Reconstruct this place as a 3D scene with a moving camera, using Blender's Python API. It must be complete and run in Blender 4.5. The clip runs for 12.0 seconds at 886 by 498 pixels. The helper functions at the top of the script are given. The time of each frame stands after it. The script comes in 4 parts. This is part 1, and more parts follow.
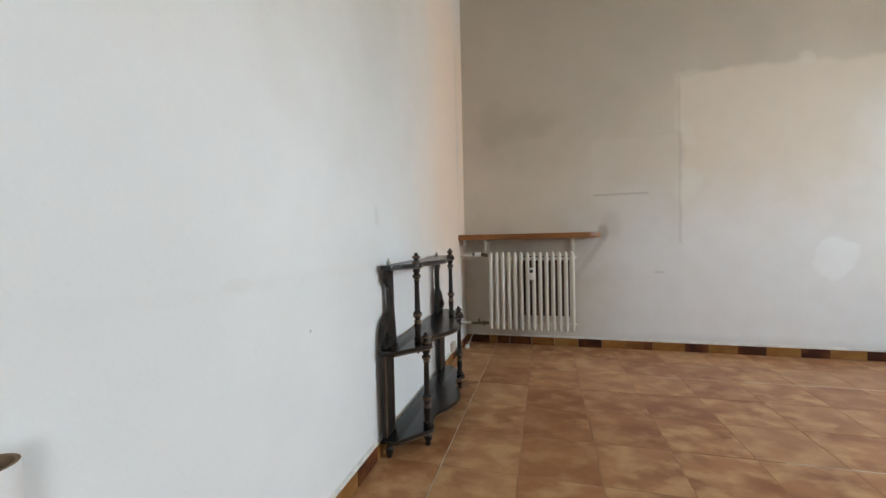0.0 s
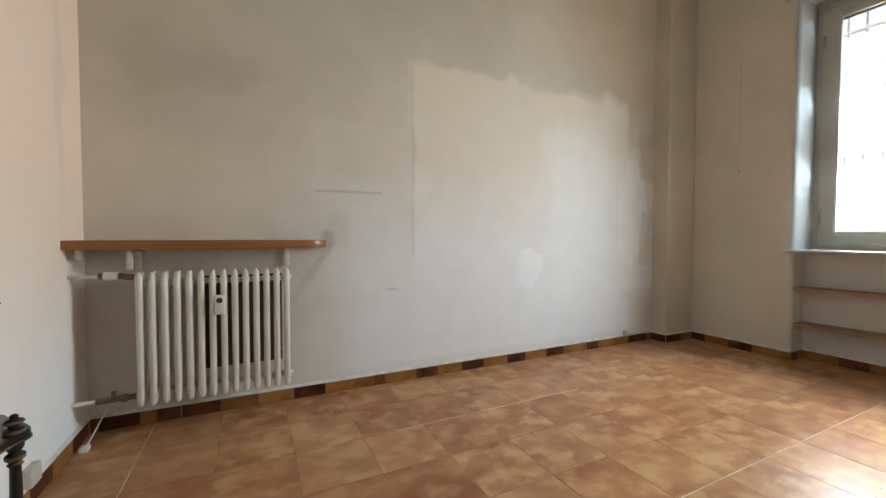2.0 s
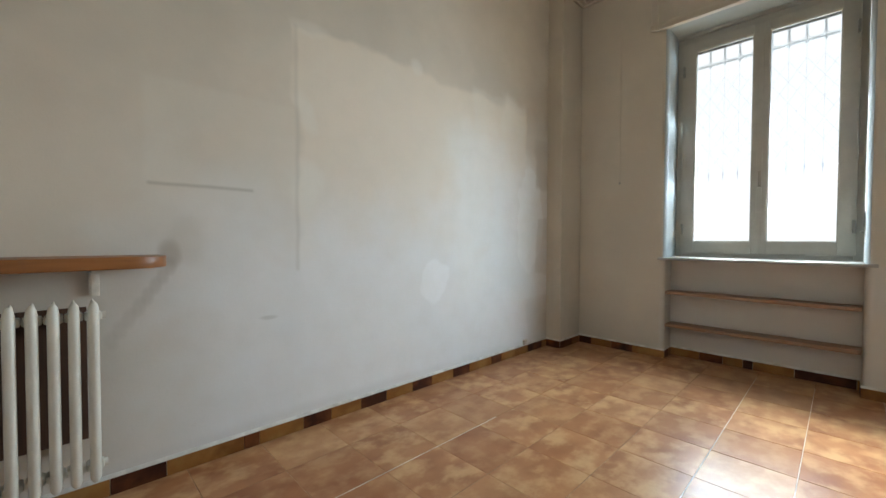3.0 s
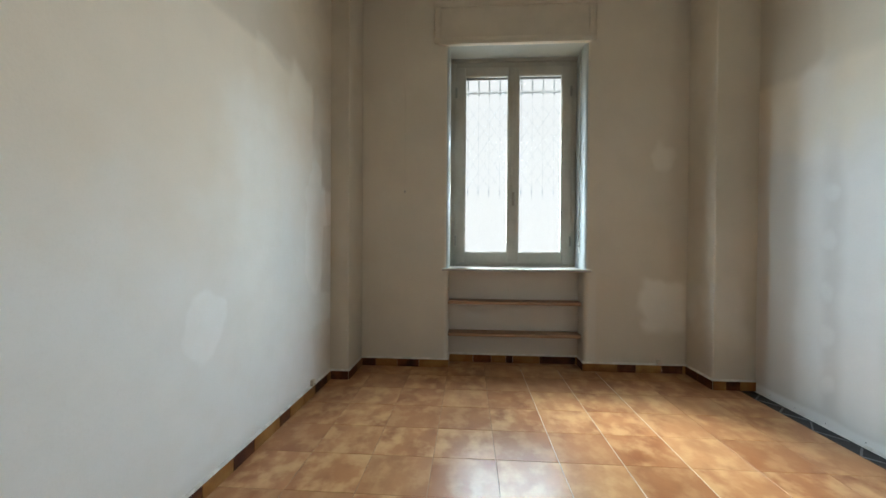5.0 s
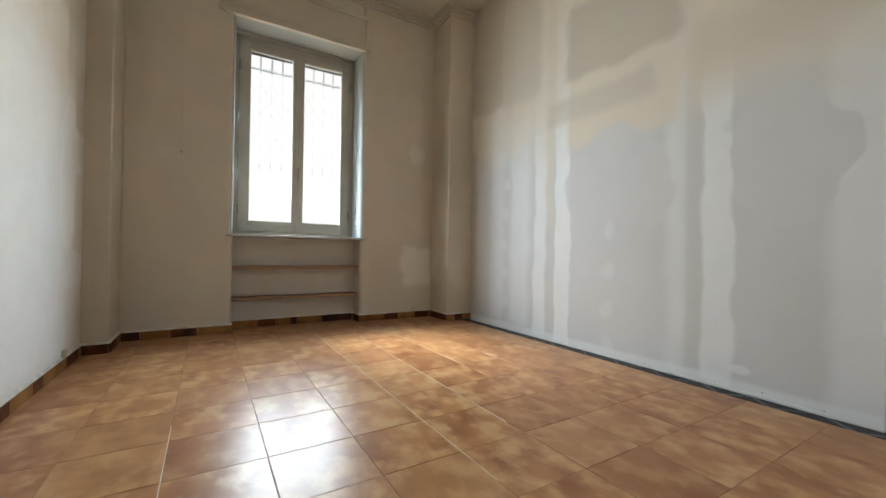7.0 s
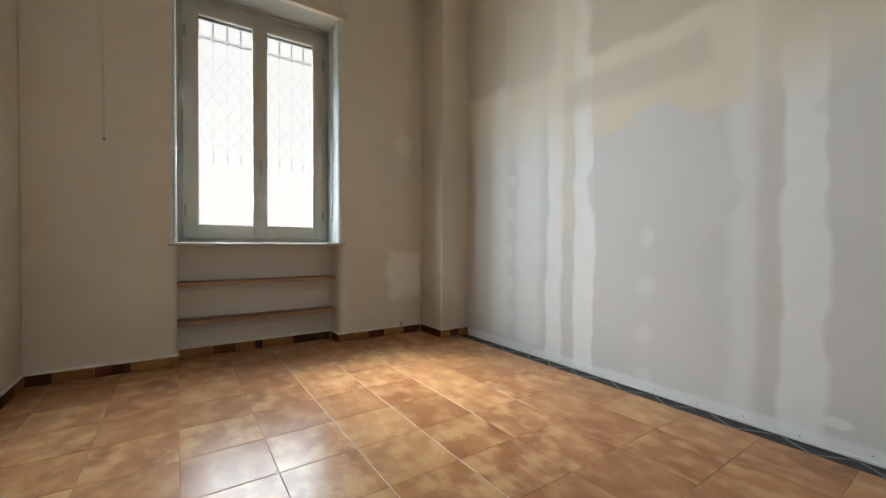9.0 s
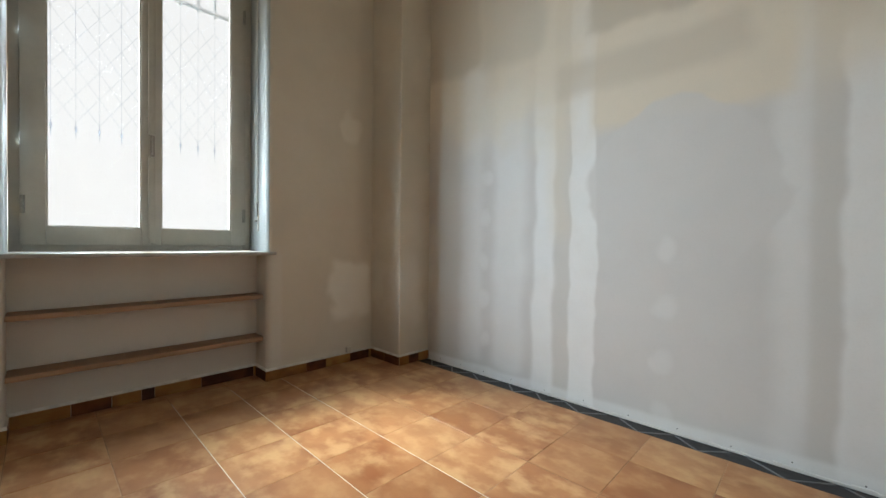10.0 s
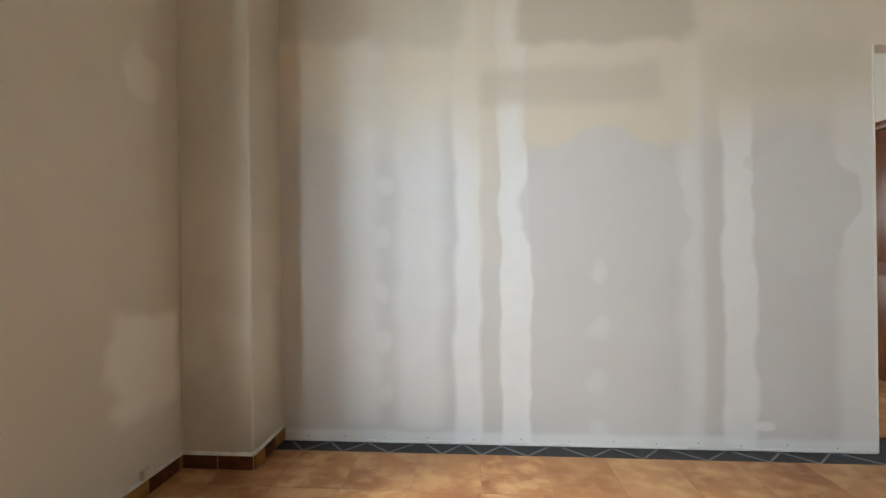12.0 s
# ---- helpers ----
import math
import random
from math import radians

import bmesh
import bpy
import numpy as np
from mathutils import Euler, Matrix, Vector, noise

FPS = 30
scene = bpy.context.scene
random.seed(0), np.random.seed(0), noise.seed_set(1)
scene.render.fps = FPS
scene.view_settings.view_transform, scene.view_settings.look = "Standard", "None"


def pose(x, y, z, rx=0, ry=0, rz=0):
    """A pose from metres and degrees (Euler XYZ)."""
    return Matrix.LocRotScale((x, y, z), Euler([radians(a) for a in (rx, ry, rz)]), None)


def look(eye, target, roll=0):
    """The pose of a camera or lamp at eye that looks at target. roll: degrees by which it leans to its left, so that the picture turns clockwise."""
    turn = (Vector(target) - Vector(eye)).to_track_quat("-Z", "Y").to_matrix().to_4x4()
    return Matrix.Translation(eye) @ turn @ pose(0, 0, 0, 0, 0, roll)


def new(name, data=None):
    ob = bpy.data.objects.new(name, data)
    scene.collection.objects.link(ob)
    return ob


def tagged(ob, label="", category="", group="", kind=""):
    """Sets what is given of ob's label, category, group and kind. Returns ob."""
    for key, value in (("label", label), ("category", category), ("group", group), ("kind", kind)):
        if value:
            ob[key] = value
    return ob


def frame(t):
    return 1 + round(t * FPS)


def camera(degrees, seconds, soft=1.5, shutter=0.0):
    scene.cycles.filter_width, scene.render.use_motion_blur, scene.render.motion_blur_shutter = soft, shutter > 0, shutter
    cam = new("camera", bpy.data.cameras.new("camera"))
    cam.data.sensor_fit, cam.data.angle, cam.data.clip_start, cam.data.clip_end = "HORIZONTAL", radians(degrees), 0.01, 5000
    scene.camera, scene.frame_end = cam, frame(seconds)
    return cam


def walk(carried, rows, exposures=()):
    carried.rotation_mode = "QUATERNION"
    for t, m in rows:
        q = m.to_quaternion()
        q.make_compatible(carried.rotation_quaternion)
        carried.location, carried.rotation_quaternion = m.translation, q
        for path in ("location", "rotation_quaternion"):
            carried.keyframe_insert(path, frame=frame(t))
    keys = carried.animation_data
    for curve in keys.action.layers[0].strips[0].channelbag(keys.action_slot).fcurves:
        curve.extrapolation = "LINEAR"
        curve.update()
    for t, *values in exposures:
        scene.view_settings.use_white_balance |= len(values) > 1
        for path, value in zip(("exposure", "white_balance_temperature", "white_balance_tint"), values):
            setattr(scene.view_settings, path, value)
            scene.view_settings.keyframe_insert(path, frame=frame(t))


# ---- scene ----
cam = camera(97.5, 12.0)
PATH = [
    (0, (-0.02, 0.042, 1.138), (-0.534, 1.974, 1.084), -1.3),
    (0.5, (0.005, 0.38, 1.158), (-0.212, 2.367, 1.1), -1.1),
    (1, (0.057, 0.648, 1.181), (0.229, 2.64, 1.122), -0.6),
    (1.5, (0.016, 0.929, 1.211), (0.585, 2.845, 1.143), -0.2),
    (2, (0.018, 1.197, 1.189), (0.9, 2.992, 1.128), 0.1),
    (2.5, (0.057, 1.469, 1.237), (1.202, 3.108, 1.18), 0.2),
    (3, (0.141, 1.751, 1.249), (1.534, 3.186, 1.201), 0.2),
    (3.2, (0.18, 1.85, 1.26), (1.665, 3.188, 1.215), 0.3),
    (4.8, (0.441, 2.796, 1.313), (2.422, 3.073, 1.284), 0.4),
    (5, (0.491, 2.839, 1.321), (2.486, 2.971, 1.3), 0.4),
    (5.5, (0.559, 3.021, 1.25), (2.539, 2.738, 1.249), 0.6),
    (6, (0.333, 3.184, 1.141), (2.229, 2.547, 1.15), 0.8),
    (6.5, (0.060, 3.230, 1.015), (1.854, 2.345, 1.024), 0.9),
    (7, (-0.119, 3.293, 0.920), (1.591, 2.255, 0.930), 0.9),
    (7.2, (-0.160, 3.310, 0.892), (1.533, 2.244, 0.900), 0.9),
    (8.8, (0.426, 3.102, 1.053), (2.093, 1.997, 1.031), 0.0),
    (9, (0.583, 3.051, 1.085), (2.234, 1.924, 1.051), 0.3),
    (9.5, (0.991, 2.919, 1.133), (2.562, 1.682, 1.094), 0.5),
    (10, (1.415, 2.916, 1.152), (2.803, 1.477, 1.124), 0.6),
    (10.5, (1.831, 2.911, 1.15), (2.973, 1.269, 1.13), 0.6),
    (11, (2.26, 2.894, 1.219), (3.141, 1.098, 1.202), 0.3),
    (11.5, (2.625, 2.883, 1.27), (3.194, 0.966, 1.266), -0.0),
    (12, (2.925, 2.796, 1.292), (3.068, 0.801, 1.293), -0.7),
]
walk(cam, [(t, look(eye, target, roll)) for t, eye, target, roll in PATH], [(0, 1.13, 6480, 9), (0.7, 1.19, 6950, 10), (1.0, 1.23, 7000, 11), (1.5, 1.25, 6900, 10), (2.5, 1.16, 6280, 5), (3.2, 1.05, 6180, 3), (5.0, 0.90, 6280, 1), (5.5, 0.87, 6300, 2), (6.5, 0.95, 6600, 5), (7.0, 1.02, 6600, 5), (9, 0.94, 6650, 5), (10.5, 0.86, 6450, 4), (11, 0.88, 6550, 5), (11.5, 0.90, 6650, 6), (12, 1.08, 6750, 7)])


# ---- world, sun and large lights ----
world = bpy.data.worlds.new("world")
scene.world = world
world.use_nodes = True
sky = world.node_tree.nodes.new("ShaderNodeTexSky")
sky.sky_type, sky.sun_disc = "NISHITA", False
sky.sun_elevation, sky.sun_rotation = radians(46.5), radians(65)
world.node_tree.links.new(sky.outputs[0], world.node_tree.nodes["Background"].inputs[0])
world.node_tree.nodes["Background"].inputs[1].default_value = 0.1

sun_data = bpy.data.lights.new("sun", "SUN")
sun_data.energy, sun_data.angle, sun_data.color = 4.2, radians(20), (1.0, 0.97, 0.92)
sun = new("sun", sun_data)
sun.matrix_world = look((9.0, 6.2, 9.0), (9.0 - 1.85, 6.2 - 0.87, 9.0 - 2.15))

# cool sky light in the window's opening: three bands, each facing down into the room
for z, watts in ((1.58, 43.0), (2.27, 35.0), (2.96, 8.0)):
    window_sky = bpy.data.lights.new("window_sky", "AREA")
    window_sky.shape, window_sky.size, window_sky.size_y = "RECTANGLE", 1.42, 0.76
    window_sky.energy, window_sky.color, window_sky.spread = watts, (0.70, 0.855, 1.0), radians(145)
    lamp = new("window_sky", window_sky)
    lamp.matrix_world = look((5.23, 2.34, z), (5.23 - 0.9, 2.34 - 0.16, z - 0.40))

# warm light thrown up into the room from the bright outdoors, by an added lamp
court = bpy.data.lights.new("courtyard_bounce", "AREA")
court.shape, court.size, court.size_y = "RECTANGLE", 1.42, 1.1
court.energy, court.color, court.spread = 16.0, (1.0, 0.77, 0.48), radians(150)
lamp = new("courtyard_bounce", court)
lamp.matrix_world = look((5.26, 2.34, 1.80), (5.26 - 0.9, 2.34 - 0.05, 1.80 + 0.38))

# daylight reaching the hall through its own window
hall_sky = bpy.data.lights.new("hall_sky", "AREA")
hall_sky.shape, hall_sky.size, hall_sky.size_y = "RECTANGLE", 1.2, 1.5
hall_sky.energy, hall_sky.color = 40.0, (0.85, 0.93, 1.0)
lamp = new("hall_sky", hall_sky)
lamp.matrix_world = look((2.75, -2.6, 1.75), (0.0, -1.2, 1.2))

# ---- materials ----
def base_material(name, rough=0.5, metal=0.0):
    m = bpy.data.materials.new(name)
    m.use_nodes = True
    b = m.node_tree.nodes["Principled BSDF"]
    b.inputs["Roughness"].default_value, b.inputs["Metallic"].default_value = rough, metal
    return m, m.node_tree, b


def nd(nt, kind, **props):
    n = nt.nodes.new(kind)
    for k, v in props.items():
        n.inputs[k.replace("_", " ")].default_value = v
    return n


def math_node(nt, op, a, b=None):
    n = nt.nodes.new("ShaderNodeMath")
    n.operation = op
    for i, v in enumerate((a, b)):
        if v is None:
            continue
        if isinstance(v, (int, float)):
            n.inputs[i].default_value = v
        else:
            nt.links.new(v, n.inputs[i])
    return n.outputs[0]


def mix_colour(nt, fac, a, b, blend="MIX"):
    n = nt.nodes.new("ShaderNodeMix")
    n.data_type, n.blend_type = "RGBA", blend
    for sock, v in ((n.inputs[0], fac), (n.inputs[6], a), (n.inputs[7], b)):
        if isinstance(v, (int, float)):
            sock.default_value = v
        elif isinstance(v, tuple):
            sock.default_value = (*v, 1)
        else:
            nt.links.new(v, sock)
    return n.outputs[2]


def ramp_range(nt, value, a, b, lo=0.0, hi=1.0):
    n = nt.nodes.new("ShaderNodeMapRange")
    n.interpolation_type = "SMOOTHSTEP"
    nt.links.new(value, n.inputs[0])
    for i, v in enumerate((a, b, lo, hi)):
        n.inputs[i + 1].default_value = v
    return n.outputs[0]


def noise_tex(nt, vec, scale, detail=3.0, rough=0.55):
    n = nd(nt, "ShaderNodeTexNoise", Scale=scale, Detail=detail, Roughness=rough)
    if vec is not None:
        nt.links.new(vec, n.inputs["Vector"])
    return n


def add_bump(nt, b, height, strength, distance=0.01):
    n = nd(nt, "ShaderNodeBump", Strength=strength, Distance=distance)
    nt.links.new(height, n.inputs["Height"])
    nt.links.new(n.outputs[0], b.inputs["Normal"])


def plain(name, colour, rough=0.5, metal=0.0, vary=0.12, scale=6.0, bump=0.1, grain=60.0, coat=0.0):
    """Paint, metal or plastic with stains and fine relief."""
    m, nt, b = base_material(name, rough, metal)
    co = nt.nodes.new("ShaderNodeTexCoord").outputs["Object"]
    big, fine = noise_tex(nt, co, scale, 4), noise_tex(nt, co, grain, 2)
    dark = tuple(c * (1 - vary) for c in colour)
    light = tuple(min(1, c * (1 + vary * 0.6)) for c in colour)
    c = mix_colour(nt, ramp_range(nt, big.outputs[0], 0.3, 0.7), dark, light)
    c = mix_colour(nt, ramp_range(nt, fine.outputs[0], 0.3, 0.7, 0.0, 0.25), c, dark)
    nt.links.new(c, b.inputs["Base Color"])
    nt.links.new(ramp_range(nt, big.outputs[0], 0.25, 0.75, max(0.02, rough * 0.8), min(1, rough * 1.25)), b.inputs["Roughness"])
    b.inputs["Coat Weight"].default_value = coat
    add_bump(nt, b, fine.outputs[0], bump, 0.002)
    return m


def painted_wall(name, colour, along, patches, vary=0.07, streaks=0.0, rough=0.85):
    """Plaster: patches are (u0, u1, z0, z1, edge, wobble, colour, strength), or with "oval" first (u, z, ru, rz, edge, wobble, colour, strength)."""
    m, nt, b = base_material(name, rough)
    co = nt.nodes.new("ShaderNodeTexCoord").outputs["Object"]
    xyz = nt.nodes.new("ShaderNodeSeparateXYZ")
    nt.links.new(co, xyz.inputs[0])
    u0, v0 = xyz.outputs["XY".index(along)], xyz.outputs[2]
    cloud, mid, fine = noise_tex(nt, co, 0.9, 5), noise_tex(nt, co, 5, 4), noise_tex(nt, co, 110, 2)
    warp = noise_tex(nt, co, 3.2, 2, 0.45)
    split = nt.nodes.new("ShaderNodeSeparateColor")
    nt.links.new(warp.outputs["Color"], split.inputs[0])
    du, dv = (math_node(nt, "SUBTRACT", split.outputs[i], 0.5) for i in (0, 1))
    shifted = {}

    def at(wob):
        if wob not in shifted:
            shifted[wob] = (math_node(nt, "ADD", u0, math_node(nt, "MULTIPLY", du, wob)), math_node(nt, "ADD", v0, math_node(nt, "MULTIPLY", dv, wob)))
        return shifted[wob]

    c = mix_colour(nt, ramp_range(nt, cloud.outputs[0], 0.3, 0.7), tuple(k * (1 - vary) for k in colour), tuple(min(1, k * (1 + vary * 0.5)) for k in colour))
    for p in patches:
        if p[0] == "oval":
            cu, cv, ru, rv, edge, wob, col, strength = p[1:]
            u, v = at(wob)
            du_, dv_ = (math_node(nt, "DIVIDE", math_node(nt, "SUBTRACT", a, k), r) for a, k, r in ((u, cu, ru), (v, cv, rv)))
            d = math_node(nt, "ADD", math_node(nt, "MULTIPLY", du_, du_), math_node(nt, "MULTIPLY", dv_, dv_))
            f = ramp_range(nt, d, 1 + edge, max(0.0, 1 - edge), 0.0, strength)
        else:
            a0, a1, b0, b1, edge, wob, col, strength = p
            u, v = at(wob)
            f = strength
            for val, lo, hi in ((u, a0, a1), (v, b0, b1)):
                for k, s in ((lo, 1), (hi, -1)):
                    if abs(k) < 50:
                        f = math_node(nt, "MULTIPLY", f, ramp_range(nt, val, k - s * edge, k + s * edge))
        c = mix_colour(nt, f, c, col)
    c = mix_colour(nt, ramp_range(nt, mid.outputs[0], 0.35, 0.75, 0.0, 0.10), c, tuple(k * 0.82 for k in colour))
    c = mix_colour(nt, ramp_range(nt, fine.outputs[0], 0.45, 0.8, 0.0, 0.04), c, (0.3, 0.27, 0.22))
    nt.links.new(c, b.inputs["Base Color"])
    relief = math_node(nt, "ADD", math_node(nt, "MULTIPLY", mid.outputs[0], 2.5), math_node(nt, "MULTIPLY", fine.outputs[0], 0.35))
    add_bump(nt, b, relief, 0.15, 0.006)
    return m


def mottled_tile(name, dark, mid, light, rough=0.34):
    m, nt, b = base_material(name, rough)
    co = nt.nodes.new("ShaderNodeTexCoord").outputs["Object"]
    rnd = nt.nodes.new("ShaderNodeObjectInfo").outputs["Random"]
    off = nt.nodes.new("ShaderNodeCombineXYZ")
    nt.links.new(math_node(nt, "MULTIPLY", rnd, 37.0), off.inputs[0])
    nt.links.new(math_node(nt, "MULTIPLY", rnd, 91.0), off.inputs[1])
    vec = nt.nodes.new("ShaderNodeVectorMath")
    nt.links.new(co, vec.inputs[0])
    nt.links.new(off.outputs[0], vec.inputs[1])
    v = vec.outputs[0]
    mp = nt.nodes.new("ShaderNodeMapping")
    nt.links.new(v, mp.inputs[0])
    mp.inputs["Scale"].default_value = (1.0, 1.25, 1.0)
    n1, n2, n3 = noise_tex(nt, mp.outputs[0], 3.4, 2, 0.45), noise_tex(nt, mp.outputs[0], 6.2, 4, 0.5), noise_tex(nt, v, 45, 2)
    c = mix_colour(nt, ramp_range(nt, n1.outputs[0], 0.25, 0.65), dark, mid)
    c = mix_colour(nt, ramp_range(nt, n2.outputs[0], 0.40, 0.69, 0.0, 0.85), c, light)
    c = mix_colour(nt, ramp_range(nt, math_node(nt, "FRACT", math_node(nt, "MULTIPLY", rnd, 7.3)), 0.5, 1.0, 0.0, 0.32), c, light)
    c = mix_colour(nt, ramp_range(nt, rnd, 0.45, 1.0, 0.0, 0.40), c, dark)
    c = mix_colour(nt, ramp_range(nt, n3.outputs[0], 0.4, 0.8, 0.0, 0.12), c, dark)
    nt.links.new(c, b.inputs["Base Color"])
    add_bump(nt, b, n2.outputs[0], 0.06, 0.004)
    b.inputs["Coat Weight"].default_value, b.inputs["Coat Roughness"].default_value = 0.0, 0.24
    b.inputs["Specular IOR Level"].default_value = 0.18
    return m


def wood(name, dark, light, rough=0.4, axis=1, coat=0.0):
    m, nt, b = base_material(name, rough)
    co = nt.nodes.new("ShaderNodeTexCoord").outputs["Object"]
    mp = nt.nodes.new("ShaderNodeMapping")
    nt.links.new(co, mp.inputs[0])
    mp.inputs["Scale"].default_value = [2.0 if i == axis else 28.0 for i in range(3)]
    n1, n2 = noise_tex(nt, mp.outputs[0], 1.0, 6, 0.6), noise_tex(nt, co, 4.0, 3)
    c = mix_colour(nt, ramp_range(nt, n1.outputs[0], 0.3, 0.7), dark, light)
    c = mix_colour(nt, ramp_range(nt, n2.outputs[0], 0.4, 0.75, 0.0, 0.3), c, dark)
    nt.links.new(c, b.inputs["Base Color"])
    if rough > 0.35:
        nt.links.new(ramp_range(nt, n1.outputs[0], 0.2, 0.8, rough * 0.85, rough * 1.2), b.inputs["Roughness"])
    b.inputs["Coat Weight"].default_value = coat
    add_bump(nt, b, n1.outputs[0], 0.12, 0.002)
    return m


WARM_LIT_CREAM = (0.715, 0.635, 0.52)
COOL_LIT_WHITE = (0.79, 0.795, 0.805)
BOARD = (0.625, 0.612, 0.608)
FILL = (0.83, 0.835, 0.84)

M_NORTH = painted_wall("north_wall_plaster", (0.63, 0.56, 0.465), "X", [
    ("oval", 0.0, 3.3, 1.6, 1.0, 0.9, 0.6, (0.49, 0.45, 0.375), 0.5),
    (0.43, 1.225, 1.535, 2.08, 0.02, 0.05, (0.68, 0.635, 0.55), 0.35),
    (1.225, 3.80, -99, 2.62, 0.03, 0.22, (0.755, 0.665, 0.55), 0.85),
    ("oval", 2.3, 1.95, 1.3, 0.55, 0.9, 0.5, (0.76, 0.665, 0.555), 0.55),
    # cool window light on the lower wall, painted as a whiter band
    (0.45, 4.02, -99, 1.45, 0.50, 0.5, COOL_LIT_WHITE, 0.85),
    # pale filler at the window end, whitened further for the window's glow
    (2.6, 4.4, 0.60, 2.25, 0.25, 0.4, (0.81, 0.795, 0.76), 0.75),
    (3.55, 4.3, 0.60, 1.15, 0.025, 0.10, (0.80, 0.795, 0.775), 0.6),
    (3.2, 3.96, 0.63, 1.95, 0.05, 0.22, (0.80, 0.795, 0.775), 0.55),
    ("oval", 3.86, 1.48, 0.24, 0.58, 0.07, 0.36, (0.86, 0.855, 0.83), 0.75),
    (3.99, 4.4, 0.86, 1.52, 0.02, 0.16, (0.60, 0.57, 0.51), 0.45),
    (3.96, 4.4, 1.84, 2.38, 0.03, 0.22, (0.55, 0.51, 0.44), 0.6),
    (2.92, 3.76, 2.30, 2.68, 0.03, 0.16, (0.79, 0.75, 0.67), 0.30),
    (3.36, 3.78, 2.38, 2.70, 0.06, 0.28, (0.80, 0.765, 0.69), 0.5),
    (3.80, 4.18, 2.32, 2.60, 0.08, 0.22, (0.76, 0.73, 0.66), 0.35),
    ("oval", 2.21, 2.645, 0.06, 0.06, 0.9, 0.10, (0.78, 0.74, 0.66), 0.5),
    ("oval", 1.31, 2.63, 0.10, 0.06, 0.9, 0.14, (0.78, 0.73, 0.65), 0.4),
    ("oval", 1.29, 1.62, 0.10, 0.14, 0.9, 0.2, (0.79, 0.76, 0.69), 0.5),
    ("oval", 1.28, 2.1, 0.06, 0.12, 0.9, 0.2, (0.79, 0.76, 0.69), 0.4),
    ("oval", 2.38, 0.91, 0.165, 0.19, 0.20, 0.28, (0.88, 0.88, 0.88), 0.6),
    (1.205, 1.228, 1.05, 2.62, 0.014, 0.03, (0.40, 0.36, 0.30), 0.28),
    # thin shadow line along the foot of the lighter patch, drawn as dark colour
    (0.44, 0.95, 1.527, 1.543, 0.010, 0.02, (0.30, 0.26, 0.21), 0.45),
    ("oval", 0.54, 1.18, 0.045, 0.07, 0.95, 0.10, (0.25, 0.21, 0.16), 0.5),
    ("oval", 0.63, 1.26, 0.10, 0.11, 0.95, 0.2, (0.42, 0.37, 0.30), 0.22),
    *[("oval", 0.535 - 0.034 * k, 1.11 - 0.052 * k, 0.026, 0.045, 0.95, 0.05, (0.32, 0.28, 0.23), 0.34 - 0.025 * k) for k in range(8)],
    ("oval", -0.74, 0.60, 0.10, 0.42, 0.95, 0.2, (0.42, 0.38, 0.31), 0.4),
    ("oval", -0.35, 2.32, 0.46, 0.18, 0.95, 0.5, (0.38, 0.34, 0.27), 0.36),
    ("oval", 1.02, 0.765, 0.05, 0.014, 0.95, 0.08, (0.42, 0.40, 0.37), 0.4),
    (-99, 99, 0.08, 0.15, 0.04, 0.08, (0.60, 0.58, 0.55), 0.4),
], vary=0.12)
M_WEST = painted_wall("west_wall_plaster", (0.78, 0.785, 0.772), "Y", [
    # orange bounce glow towards the north corner, painted into the plaster
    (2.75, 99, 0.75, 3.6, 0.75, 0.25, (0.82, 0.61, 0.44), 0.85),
    # dingy cream upper wall, the weaker light up there in the same tone
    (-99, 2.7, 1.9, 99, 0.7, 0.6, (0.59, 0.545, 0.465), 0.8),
    ("oval", 1.95, 1.27, 0.022, 0.05, 0.95, 0.08, (0.50, 0.48, 0.45), 0.22),
    ("oval", 0.965, 1.02, 0.05, 0.02, 0.8, 0.05, (0.5, 0.49, 0.47), 0.14),
    ("oval", 1.32, 0.80, 0.006, 0.006, 0.5, 0.0, (0.35, 0.33, 0.30), 0.7),
    ("oval", 3.95, 2.2, 0.05, 0.9, 0.9, 0.2, (0.6, 0.52, 0.42), 0.35),
    (-99, 2.0, 0.99, 1.03, 0.02, 0.03, (0.66, 0.64, 0.60), 0.12),
], vary=0.06)
M_EAST = painted_wall("east_wall_plaster", (0.62, 0.56, 0.465), "Y", [
    (0.60, 1.03, 0.43, 0.96, 0.05, 0.28, (0.76, 0.725, 0.65), 0.85),
    ("oval", 0.83, 2.26, 0.11, 0.16, 0.5, 0.25, (0.74, 0.69, 0.60), 0.75),
    (0.55, 0.75, 1.0, 99, 0.06, 0.15, (0.50, 0.44, 0.36), 0.4),
    (1.5, 3.1, -99, 1.05, 0.02, 0.0, (0.62, 0.58, 0.52), 0.6),
    (-99, 99, 0.08, 0.13, 0.03, 0.05, (0.62, 0.60, 0.52), 0.5),
], vary=0.08)
M_PILASTER = painted_wall("pilaster_plaster", (0.585, 0.525, 0.43), "Y", [("oval", 0.45, 0.75, 0.14, 0.30, 0.9, 0.4, (0.66, 0.62, 0.55), 0.6), (-99, 99, 1.7, 2.6, 0.3, 0.5, (0.52, 0.46, 0.37), 0.35)], vary=0.14)

